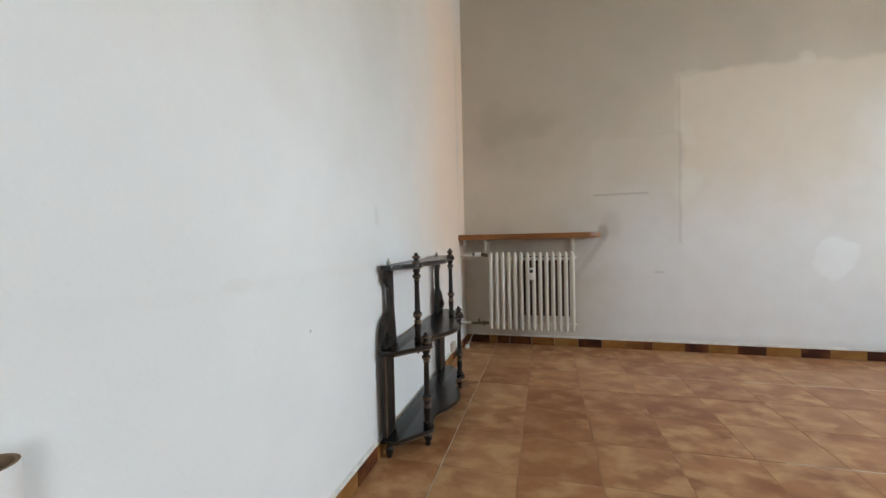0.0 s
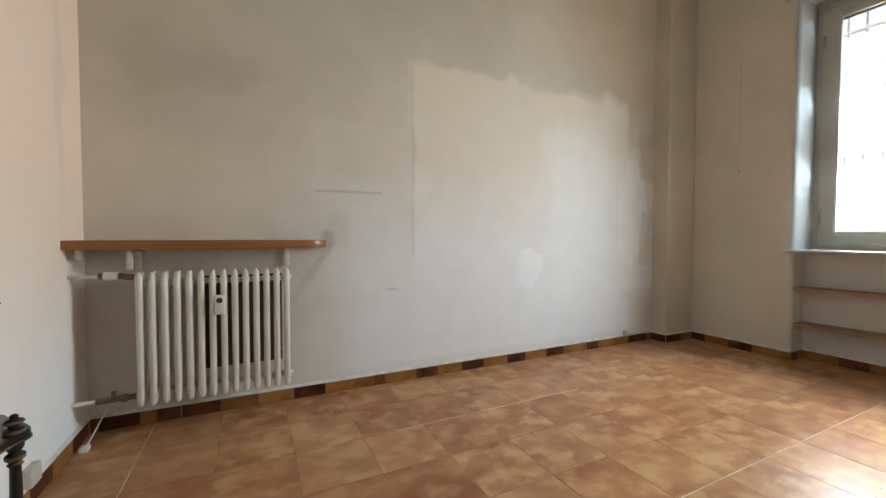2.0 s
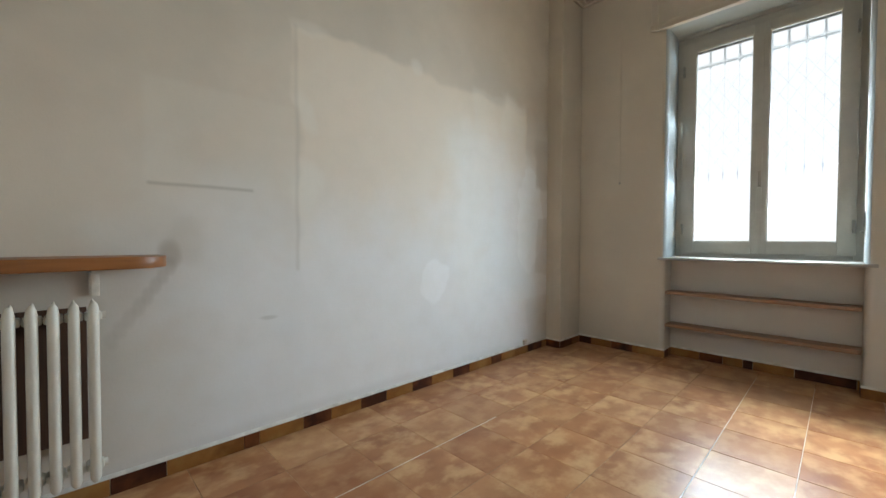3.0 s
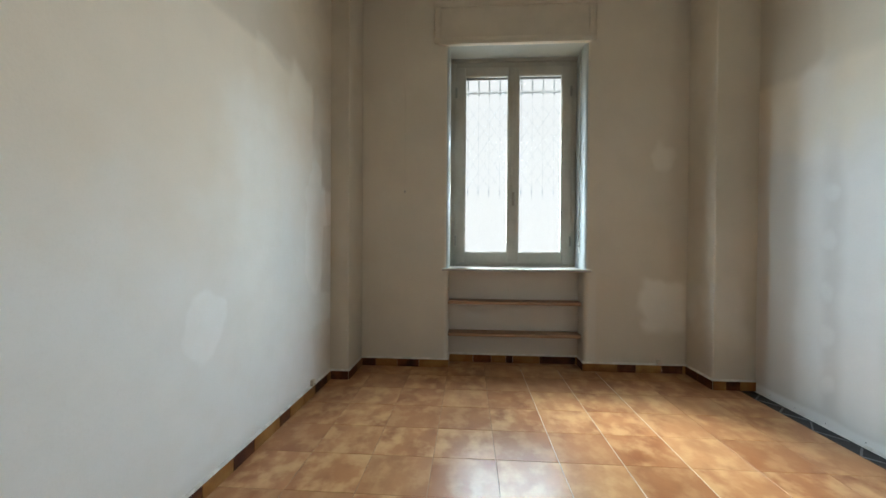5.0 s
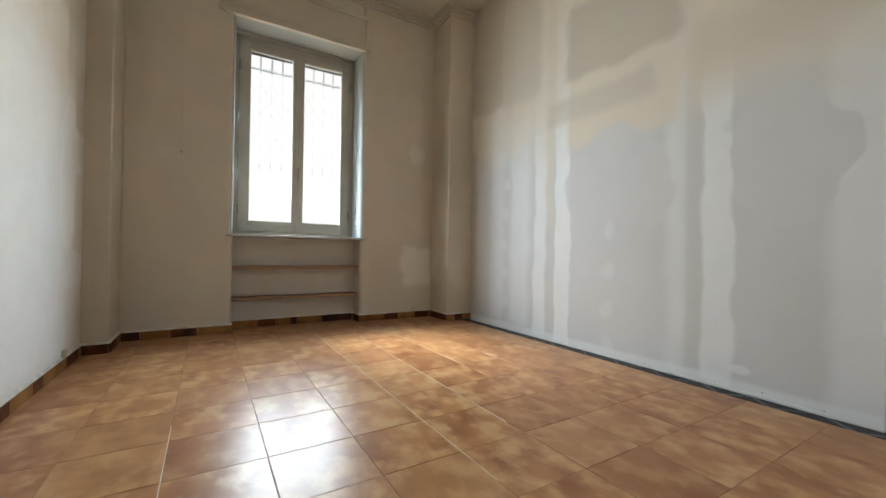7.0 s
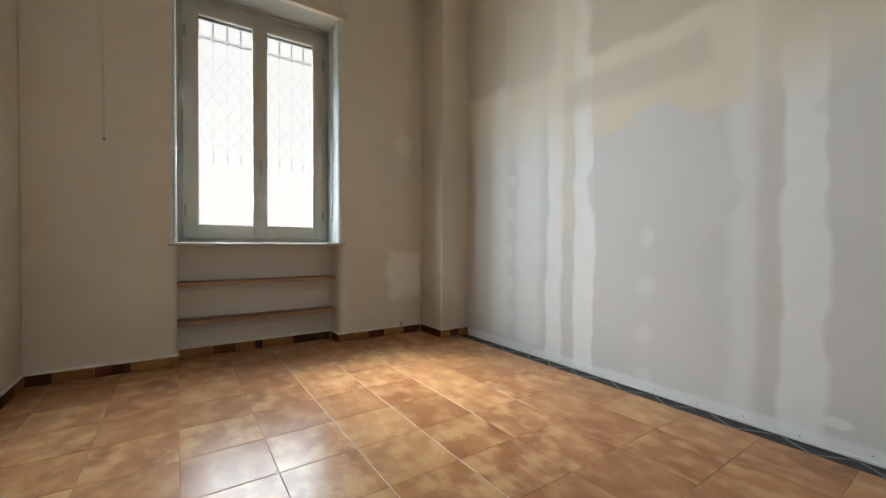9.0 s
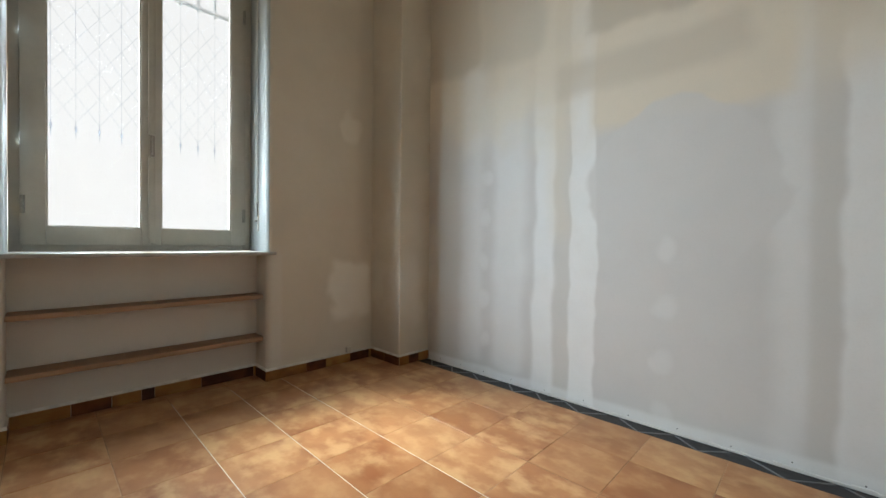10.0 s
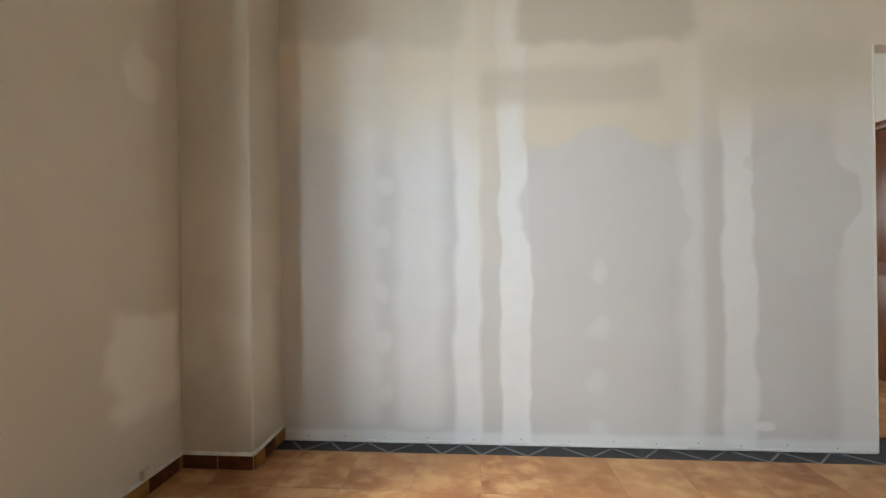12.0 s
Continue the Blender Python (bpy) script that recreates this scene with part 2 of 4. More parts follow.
S_PATCHES = [
    (3.56, 3.80, 0.1, 99, 0.05, 0.08, FILL, 0.45),
    (3.12, 3.42, 0.1, 99, 0.06, 0.12, FILL, 0.45),
    (2.855, 3.03, 0.0, 99, 0.025, 0.09, FILL, 0.75),
    (2.54, 2.735, 0.0, 99, 0.013, 0.11, FILL, 0.85),
    (2.735, 2.86, -99, 99, 0.02, 0.02, (0.60, 0.58, 0.545), 0.45),
    (1.44, 1.58, 0.0, 99, 0.06, 0.10, FILL, 0.45),
    (1.14, 1.33, 0.0, 99, 0.02, 0.12, FILL, 0.7),
    (1.33, 1.44, -99, 99, 0.025, 0.02, (0.57, 0.55, 0.52), 0.5),
    (0.3, 0.64, 0.0, 99, 0.06, 0.08, FILL, 0.5),
    # soft shade beside the pilaster, painted as a darker band
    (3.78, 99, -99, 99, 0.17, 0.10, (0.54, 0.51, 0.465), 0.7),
    # cream filler high up, with the warm light there put into its colour
    (-99, 1.60, 2.10, 99, 0.30, 0.50, WARM_LIT_CREAM, 0.92),
    (1.50, 2.56, 1.95, 99, 0.06, 0.10, WARM_LIT_CREAM, 0.85),
    (2.50, 99, 2.10, 99, 0.32, 0.60, WARM_LIT_CREAM, 0.88),
    (2.76, 2.90, 1.2, 2.3, 0.10, 0.10, WARM_LIT_CREAM, 0.45),
    (3.50, 3.80, 1.95, 2.74, 0.10, 0.15, FILL, 0.4),
    (3.58, 99, 2.72, 99, 0.05, 0.15, (0.51, 0.46, 0.385), 0.65),
    (2.96, 3.58, 2.66, 99, 0.07, 0.15, (0.55, 0.51, 0.44), 0.6),
    (1.46, 2.60, 2.635, 3.35, 0.05, 0.22, (0.53, 0.475, 0.395), 0.85),
    (1.70, 2.86, 2.23, 2.47, 0.06, 0.14, (0.55, 0.495, 0.42), 0.6),
    (0.45, 1.40, 2.25, 2.6, 0.14, 0.30, (0.57, 0.52, 0.44), 0.55),
    (-99, 99, -99, 0.07, 0.02, 0.05, FILL, 0.6),
]
S_PATCHES += [("oval", 2.05, 1.52, 0.54, 0.53, 0.07, 0.24, BOARD, 0.8), ("oval", 0.84, 1.56, 0.33, 0.42, 0.07, 0.22, BOARD, 0.95),
              ("oval", 1.15, 1.82, 0.05, 0.05, 0.5, 0.05, BOARD, 0.4)]
S_PATCHES += [("oval", 3.52, z, 0.055, 0.065, 0.95, 0.16, FILL, 0.36) for z in (1.72, 1.375, 1.01, 0.67, 0.32)]
S_PATCHES += [("oval", 2.11, z, 0.055, 0.070, 0.95, 0.16, FILL, 0.30) for z in (1.14, 0.78, 0.44, 0.09)]
S_PATCHES += [("oval", 1.09, 0.15, 0.06, 0.03, 0.5, 0.05, FILL, 0.6), ("oval", 3.4, 2.25, 0.3, 0.14, 0.8, 0.2, (0.74, 0.69, 0.60), 0.5)]
M_SOUTH = painted_wall("plasterboard", BOARD, "X", S_PATCHES, vary=0.05)

M_CEIL = painted_wall("ceiling_paint", (0.60, 0.555, 0.475), "X", [], vary=0.08)
M_HALL = painted_wall("hall_plaster", (0.68, 0.62, 0.52), "X", [], vary=0.08)
M_JAMB = painted_wall("jamb_filler", (0.74, 0.68, 0.58), "Y", [(-99, 99, 1.2, 2.0, 0.3, 0.2, (0.50, 0.36, 0.24), 0.5)], vary=0.1)
M_TILE = mottled_tile("terracotta_tile", (0.250, 0.092, 0.038), (0.400, 0.188, 0.083), (0.565, 0.345, 0.172), 0.30)
M_BASE_LIGHT = mottled_tile("skirting_tile_orange", (0.17, 0.066, 0.018), (0.27, 0.115, 0.031), (0.35, 0.185, 0.06), 0.42)
M_BASE_DARK = mottled_tile("skirting_tile_dark", (0.024, 0.008, 0.006), (0.06, 0.017, 0.008), (0.17, 0.055, 0.018), 0.5)
M_GROUT = plain("dark_grout", (0.38, 0.22, 0.12), 0.9, vary=0.3, scale=9)
M_GROUT_PALE_GLARE = plain("pale_glare_grout", (0.74, 0.66, 0.56), 0.9, vary=0.35, scale=5)
M_GROUT_MID = plain("worn_grout", (0.34, 0.20, 0.115), 0.9, vary=0.35, scale=5)
M_SCREED = plain("grey_screed", (0.030, 0.029, 0.033), 0.75, vary=0.4, scale=14, bump=0.4)
M_ADHESIVE = plain("grey_adhesive", (0.17, 0.175, 0.185), 0.8, vary=0.25, scale=20, bump=0.3)
M_CAULK = plain("skirting_caulk", (0.66, 0.64, 0.59), 0.8, vary=0.25, scale=10)
M_SHELF = wood("varnished_shelf_wood", (0.20, 0.068, 0.013), (0.31, 0.118, 0.026), 0.42, axis=0, coat=0.08)
M_NICHE = wood("niche_shelf_wood", (0.24, 0.135, 0.078), (0.35, 0.215, 0.13), 0.6, axis=1)
M_EBONY = wood("ebonised_wood", (0.007, 0.0045, 0.003), (0.018, 0.010, 0.006), 0.5, axis=2, coat=0.0)
M_EBONY_TOP = wood("ebonised_shelf", (0.007, 0.006, 0.006), (0.018, 0.014, 0.012), 0.27, axis=1, coat=0.0)
M_WORN = wood("worn_edge_wood", (0.045, 0.028, 0.016), (0.15, 0.095, 0.05), 0.45, axis=2)
M_RING = wood("worn_ring_wood", (0.07, 0.043, 0.024), (0.19, 0.125, 0.07), 0.4, axis=2)
M_RAD = plain("radiator_enamel", (0.68, 0.645, 0.56), 0.38, vary=0.08, scale=9, bump=0.05, grain=90, coat=0.2)
M_PIPE = plain("painted_pipe", (0.66, 0.62, 0.54), 0.5, vary=0.15, scale=18)
M_BRASS = plain("tarnished_brass", (0.17, 0.135, 0.09), 0.45, metal=0.8, vary=0.3, scale=30)
M_PLASTIC = plain("white_plastic", (0.74, 0.72, 0.66), 0.4, vary=0.06, scale=20)
M_DISPLAY = plain("dark_display", (0.05, 0.055, 0.06), 0.25, vary=0.1)
M_HARDBOARD = wood("brown_hardboard", (0.05, 0.022, 0.012), (0.10, 0.045, 0.022), 0.6, axis=2)
M_FRAME = plain("window_paint", (0.44, 0.42, 0.365), 0.62, vary=0.10, scale=5, bump=0.1)
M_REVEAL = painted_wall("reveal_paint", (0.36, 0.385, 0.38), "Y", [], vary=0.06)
M_SILL = plain("pale_stone_sill", (0.38, 0.36, 0.325), 0.35, vary=0.12, scale=12)
M_METAL = plain("dulled_metal", (0.33, 0.30, 0.26), 0.5, metal=0.6, vary=0.2)
M_STRAP = plain("canvas_strap", (0.40, 0.39, 0.35), 0.9, vary=0.2, scale=60)
M_IRON = plain("painted_iron", (0.42, 0.45, 0.48), 0.5, vary=0.15, scale=20)
M_HINGE = plain("dull_hinge", (0.30, 0.30, 0.27), 0.6, metal=0.0, vary=0.2, scale=40)
M_LATTICE = plain("blue_grey_iron", (0.22, 0.25, 0.31), 0.5, vary=0.15, scale=20)
M_SLAT = plain("shutter_slat", (0.10, 0.095, 0.088), 0.6, vary=0.15)
M_BOX = plain("shutter_box_paint", (0.56, 0.505, 0.42), 0.6, vary=0.09, scale=3)
M_DOOR = wood("dark_door_wood", (0.09, 0.026, 0.010), (0.17, 0.055, 0.020), 0.35, axis=2, coat=0.2)
M_BLACK = plain("black_leatherette", (0.018, 0.016, 0.015), 0.5, vary=0.3, scale=15, bump=0.3)
M_CLOTH = plain("grey_green_cloth", (0.22, 0.21, 0.16), 0.95, vary=0.3, scale=25, bump=0.4)
M_PAPER = plain("white_paper_wrap", (0.76, 0.75, 0.73), 0.6, vary=0.08, scale=14)
M_CARD = plain("brown_cardboard", (0.25, 0.17, 0.105), 0.9, vary=0.2, scale=30)
M_SCREW = plain("black_screw", (0.02, 0.02, 0.02), 0.5, metal=0.5)
M_GROUND = plain("courtyard_paving", (0.42, 0.40, 0.37), 0.9, vary=0.2, scale=0.6)

M_GLASS, glass_nt, glass_b = base_material("window_glass", 0.02)
clear = glass_nt.nodes.new("ShaderNodeBsdfTransparent")
clear.inputs[0].default_value = (0.97, 0.97, 0.98, 1)
gloss = glass_nt.nodes.new("ShaderNodeBsdfGlossy")
gloss.inputs["Roughness"].default_value = 0.02
fresnel = glass_nt.nodes.new("ShaderNodeFresnel")
glass_mix = glass_nt.nodes.new("ShaderNodeMixShader")
glass_nt.links.new(fresnel.outputs[0], glass_mix.inputs[0])
glass_nt.links.new(clear.outputs[0], glass_mix.inputs[1])
glass_nt.links.new(gloss.outputs[0], glass_mix.inputs[2])
glass_nt.links.new(glass_mix.outputs[0], glass_nt.nodes["Material Output"].inputs["Surface"])

# near-black surface with its brightness put in as emission
M_GLOW_BACKDROP, fac_nt, fac_b = base_material("glowing_backdrop", 0.9)
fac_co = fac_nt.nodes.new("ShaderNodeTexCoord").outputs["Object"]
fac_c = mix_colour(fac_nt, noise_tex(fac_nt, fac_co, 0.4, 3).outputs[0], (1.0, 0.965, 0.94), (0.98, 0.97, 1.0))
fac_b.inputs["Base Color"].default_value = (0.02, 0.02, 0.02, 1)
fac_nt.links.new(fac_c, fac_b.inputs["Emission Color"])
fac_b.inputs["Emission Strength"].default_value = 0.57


# ---- mesh helpers ----
def box(lo, hi, bevel=0.0, seg=2, bm=None):
    b = bmesh.new()
    bmesh.ops.create_cube(b, size=1)
    for v in b.verts:
        v.co = [(p + q) / 2 + (q - p) * c for p, q, c in zip(lo, hi, v.co)]
    if bevel:
        bmesh.ops.bevel(b, geom=b.edges[:], offset=bevel, segments=seg, affect="EDGES", profile=0.5)
    return join(bm, b)


def join(bm, other, matrix=None):
    if matrix is not None:
        other.transform(matrix)
    if bm is None:
        return other
    tmp = bpy.data.meshes.new("tmp")
    other.to_mesh(tmp)
    other.free()
    bm.from_mesh(tmp)
    bpy.data.meshes.remove(tmp)
    return bm


def prism(points, lo, hi, axis="Z", bm=None, bevel=0.0, seg=2):
    """A polygon of two coordinates, drawn out from lo to hi along the third."""
    place = {"Z": lambda p, h: (p[0], p[1], h), "Y": lambda p, h: (p[0], h, p[1]), "X": lambda p, h: (h, p[0], p[1])}[axis]
    b = bmesh.new()
    low, high = ([b.verts.new(place(p, h)) for p in points] for h in (lo, hi))
    n = len(points)
    ends = [b.faces.new(low[::-1]), b.faces.new(high)]
    for i in range(n):
        b.faces.new((low[i], low[(i + 1) % n], high[(i + 1) % n], high[i]))
    if bevel:
        rim = {e for f in ends for e in f.edges}
        bmesh.ops.bevel(b, geom=list(rim), offset=bevel, segments=seg, affect="EDGES", profile=0.5)
    bmesh.ops.recalc_face_normals(b, faces=b.faces[:])
    return join(bm, b)


def rod(p, q, r, sides=12, bm=None):
    p, q = Vector(p), Vector(q)
    b = bmesh.new()
    bmesh.ops.create_cone(b, segments=sides, radius1=r, radius2=r, depth=(q - p).length, cap_ends=True)
    return join(bm, b, Matrix.Translation((p + q) / 2) @ (q - p).to_track_quat("Z", "Y").to_matrix().to_4x4())


def lathe(profile, centre, sides=20, bm=None, accent=()):
    """Turned shape: profile rows are (height, radius); rows named in accent take the second material."""
    b = bmesh.new()
    rings = [[b.verts.new((r * math.cos(2 * math.pi * i / sides), r * math.sin(2 * math.pi * i / sides), z)) for i in range(sides)] for z, r in profile]
    for k, (a, c) in enumerate(zip(rings, rings[1:])):
        for i in range(sides):
            f = b.faces.new((a[i], a[(i + 1) % sides], c[(i + 1) % sides], c[i]))
            f.material_index = 1 if k in accent else 0
            f.smooth = True
    b.faces.new(rings[0][::-1])
    b.faces.new(rings[-1])
    return join(bm, b, Matrix.Translation(centre))


def arc(cx, cy, r, a0, a1, n=6):
    return [(cx + r * math.cos(radians(a0 + (a1 - a0) * i / n)), cy + r * math.sin(radians(a0 + (a1 - a0) * i / n))) for i in range(n + 1)]


def curve_points(knots, steps=8):
    """A smooth line through knots."""
    out = []
    k = [knots[0], *knots, knots[-1]]
    for i in range(1, len(k) - 2):
        for s in range(steps):
            t = s / steps
            out.append(tuple(0.5 * (2 * b + (c - a) * t + (2 * a - 5 * b + 4 * c - d) * t * t + (3 * b - a - 3 * c + d) * t ** 3)
                             for a, b, c, d in zip(k[i - 1], k[i], k[i + 1], k[i + 2])))
    return out + [tuple(knots[-1])]


def to_object(name, bm, materials, smooth=False):
    me = bpy.data.meshes.new(name)
    bm.normal_update()
    bm.to_mesh(me)
    bm.free()
    for m in materials if isinstance(materials, (list, tuple)) else [materials]:
        me.materials.append(m)
    if smooth:
        me.shade_smooth()
        me.set_sharp_from_angle(angle=radians(35))
    return new(name, me)


def structure(name, bm, material, label, category, smooth=False):
    return tagged(to_object(name, bm, material, smooth), label, category, kind="structure")


def thing(name, at, label, category, group="", kind=""):
    ob = new(name)
    ob.empty_display_size = 0.1
    ob.location = at
    return tagged(ob, label, category, group, kind)


def part(name, bm, material, parent, label="", smooth=True):
    """One mesh under a thing or a part; bm is in world metres."""
    origin = Vector(parent.location)
    up = parent.parent
    while up:
        origin += Vector(up.location)
        up = up.parent
    bm.transform(Matrix.Translation(-origin))
    ob = to_object(name, bm, material, smooth)
    ob.parent = parent
    return tagged(ob, label)


# ---- the plan ----
XW, XE, YS, H = -0.884, 4.668, 0.205, 4.15
XO = 5.20
NY0, NSLOPE = 4.224, -0.0075
WIN_S, WIN_N = 1.622, 3.060
SILL, HEAD = 1.070, 3.462
JAMB, PART_T, OPEN_H = 0.425, 0.12, 2.525
HALL_S, HALL_E = -4.1, 2.6
NICHE = 4.895
PN_X, PN_Y = 4.208, 4.003
PS_X, PS_Y = 4.226, 0.580


def north(x):
    return NY0 + NSLOPE * (x - XW)


# ---- large structure ----
floor = structure("floor", box((XW - 0.1, 0.346, -0.12), (XO, 4.4, -0.0015)), M_GROUT, "terracotta-look glazed tile floor with thin joints", "floor")
structure("floor_hall", box((XW - 0.1, HALL_S, -0.12), (HALL_E, 0.0, 0.0)), M_TILE, "worn brown tiled hall floor", "floor")
strip = structure("floor_strip", box((XW - 0.1, 0.0, -0.12), (XE, 0.346, -0.010)), M_SCREED, "dark screed strip bared along the new partition", "floor")

# bared screed keeps ridges of old adhesive
ridges = bmesh.new()
rnd = random.Random(4)
x = 4.15
while x > 0.5:
    w = rnd.uniform(0.10, 0.16)
    y0, y1 = 0.222, 0.335
    for a, b in (((x, y0), (x - w, y1)), ((x - w, y1), (x - 2 * w + rnd.uniform(-0.02, 0.02), y0))):
        ridges = join(ridges, prism([(a[0] - 0.009, a[1]), (a[0] + 0.009, a[1]), (b[0] + 0.009, b[1]), (b[0] - 0.009, b[1])], -0.0105, -0.0065))
    x -= 2 * w + rnd.uniform(0.0, 0.10)
part("adhesive_ridges", ridges, M_ADHESIVE, strip, "pale zigzag ridges of old tile adhesive", smooth=False)

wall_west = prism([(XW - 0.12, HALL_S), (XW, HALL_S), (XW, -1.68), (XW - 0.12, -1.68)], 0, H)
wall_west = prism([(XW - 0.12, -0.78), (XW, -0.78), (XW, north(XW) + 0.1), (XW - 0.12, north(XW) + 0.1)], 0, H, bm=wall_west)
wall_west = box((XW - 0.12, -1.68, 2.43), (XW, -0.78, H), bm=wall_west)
structure("wall_west", wall_west, M_WEST, "off-white painted plaster wall with faint scuffs, warm bounce glow in its colour", "wall")

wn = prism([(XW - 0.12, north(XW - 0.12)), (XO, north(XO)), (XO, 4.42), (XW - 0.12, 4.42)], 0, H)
structure("wall_north", wn, M_NORTH, "stained beige plaster wall, white filler patches, window light put in its colour", "wall")

R = 0.050
we = prism([(XO, -0.02), (XO, WIN_S), *arc(XE + R, WIN_S - R, R, 90, 180), (XE, -0.02)], 0, H)
we = prism([(XO, WIN_N), (XO, 4.16), (XE, 4.16), *arc(XE + R, WIN_N + R, R, 180, 270)], 0, H, bm=we)
we = box((XE + 0.004, WIN_S, HEAD), (XO, WIN_N, H), bm=we)
structure("wall_east", we, M_EAST, "grubby beige plaster window wall with a paler repair", "wall", smooth=True)
structure("wall_niche", box((NICHE, WIN_S, 0), (XO, WIN_N, 1.040)), M_EAST, "plastered back of the niche below the window", "wall")

ws = box((JAMB, YS - PART_T, -0.01), (XE, YS, H))
ws = box((XW, YS - PART_T, OPEN_H), (JAMB, YS, H), bm=ws)
wall_south = structure("wall_south", ws, M_SOUTH, "unpainted plasterboard partition, filled joints and screws, upper warmth and pilaster shade coloured in", "wall")
part("jamb_end", box((JAMB - 0.004, YS - PART_T + 0.004, -0.005), (JAMB, YS - 0.012, OPEN_H)), M_JAMB, wall_south, "rough filled end of the partition", smooth=False)
part("corner_bead", box((JAMB - 0.006, YS - 0.010, -0.005), (JAMB + 0.006, YS + 0.002, OPEN_H), 0.002), M_PLASTIC, wall_south, "white corner bead", smooth=False)
for k in range(13):
    sx = 4.05 - 0.285 * k + 0.04 * math.sin(7 * k)
    part("screw", rod((sx, YS - 0.002, 0.028 + 0.006 * math.sin(3 * k)), (sx, YS + 0.002, 0.028 + 0.006 * math.sin(3 * k)), 0.0032, 8), M_SCREW, wall_south, smooth=False)

lip = bmesh.new()
rl = random.Random(9)
x = JAMB + 0.01
while x < PS_X - 0.02:
    w = rl.uniform(0.03, 0.10)
    lip = box((x, YS - 0.001, -0.006), (min(x + w, PS_X), YS + rl.uniform(0.003, 0.009), rl.uniform(0.002, 0.014)), 0.0012, 1, bm=lip)
    x += w
part("plaster_lip", lip, M_PAPER, wall_south, "ragged white filler along the foot")

structure("pilaster_north", prism([*arc(PN_X + 0.012, PN_Y + 0.012, 0.012, 180, 270, 3), (XE, PN_Y), (XE, 4.20), (PN_X, 4.20)], 0, H), M_PILASTER, "beige plastered pilaster in the window corner", "pilaster")
structure("pilaster_south", prism([(PS_X, YS), (XE, YS), (XE, PS_Y), *arc(PS_X + 0.012, PS_Y - 0.012, 0.012, 90, 180, 3)], 0, H), M_PILASTER, "beige plastered pilaster beside the partition", "pilaster")
structure("ceiling", box((XW - 0.12, HALL_S - 0.12, H), (XO, 4.42, H + 0.2)), M_CEIL, "dingy cream plaster ceiling", "ceiling")
structure("wall_hall_south", box((XW - 0.12, HALL_S - 0.12, 0), (HALL_E, HALL_S, H)), M_HALL, "plain beige hall wall", "wall")
he = box((HALL_E, HALL_S - 0.12, 0), (HALL_E + 0.1, -3.2, H))
he = box((HALL_E, -2.0, 0), (HALL_E + 0.1, YS - PART_T, H), bm=he)
he = box((HALL_E, -3.2, 0), (HALL_E + 0.1, -2.0, 1.0), bm=he)
he = box((HALL_E, -3.2, 2.5), (HALL_E + 0.1, -2.0, H), bm=he)
structure("wall_hall_east", he, M_HALL, "plain beige hall wall", "wall")

# stepped plaster cornice along the old walls
corn = bmesh.new()
for depth, z0, z1 in ((0.030, H - 0.115, H - 0.085), (0.055, H - 0.085, H - 0.045), (0.090, H - 0.045, H)):
    corn = box((XE - depth, PS_Y + depth, z0), (XE, PN_Y - depth, z1), 0.008, bm=corn)
    corn = box((PS_X - depth, PS_Y, z0), (XE, PS_Y + depth, z1), 0.008, bm=corn)
    corn = box((PS_X - depth, YS + 0.002, z0), (PS_X, PS_Y, z1), 0.008, bm=corn)
    corn = box((PN_X - depth, PN_Y - depth, z0), (XE, PN_Y, z1), 0.008, bm=corn)
    corn = box((PN_X - depth, PN_Y, z0), (PN_X, north(PN_X) + 0.01, z1), 0.008, bm=corn)
    corn = prism([(XW, north(XW) - depth), (PN_X - depth, north(PN_X) - depth), (PN_X - depth, north(PN_X) + 0.01), (XW, north(XW) + 0.01)], z0, z1, bm=corn)
structure("trim_cornice", corn, M_BOX, "stepped plaster cornice under the ceiling", "cornice", smooth=True)

# outside: unseen ground, and a backdrop that glows by itself for the glare
structure("ground", box((XO, -150, -1.6), (150, 150, -1.5)), M_GROUND, "pale courtyard paving outside the window", "ground")
structure("backdrop", box((17.0, -16, -1.5), (17.3, 22, 11.2)), M_GLOW_BACKDROP, "self-lit white backdrop for the glare outside the window", "backdrop")

# ---- window ----
window = thing("window_1", (5.06, 2.34, SILL), "two-leaf grey-painted timber window, closed", "window", kind="structure")
fr = bmesh.new()
Y0, Y1, Z0, Z1 = WIN_S + 0.004, WIN_N - 0.004, SILL + 0.002, HEAD - 0.03
for lo, hi in (((5.030, Y0, Z0), (5.095, Y0 + 0.062, Z1)), ((5.030, Y1 - 0.062, Z0), (5.095, Y1, Z1)),
               ((5.030, Y0 + 0.062, Z0), (5.095, Y1 - 0.062, Z0 + 0.055)), ((5.030, Y0 + 0.062, Z1 - 0.075), (5.095, Y1 - 0.062, Z1))):
    fr = box(lo, hi, 0.004, bm=fr)
part("window_frame", fr, M_FRAME, window, "grey painted outer frame")
part("head_board", box((4.99, WIN_S, HEAD - 0.03), (5.10, WIN_N, HEAD - 0.002), 0.004), M_FRAME, window)
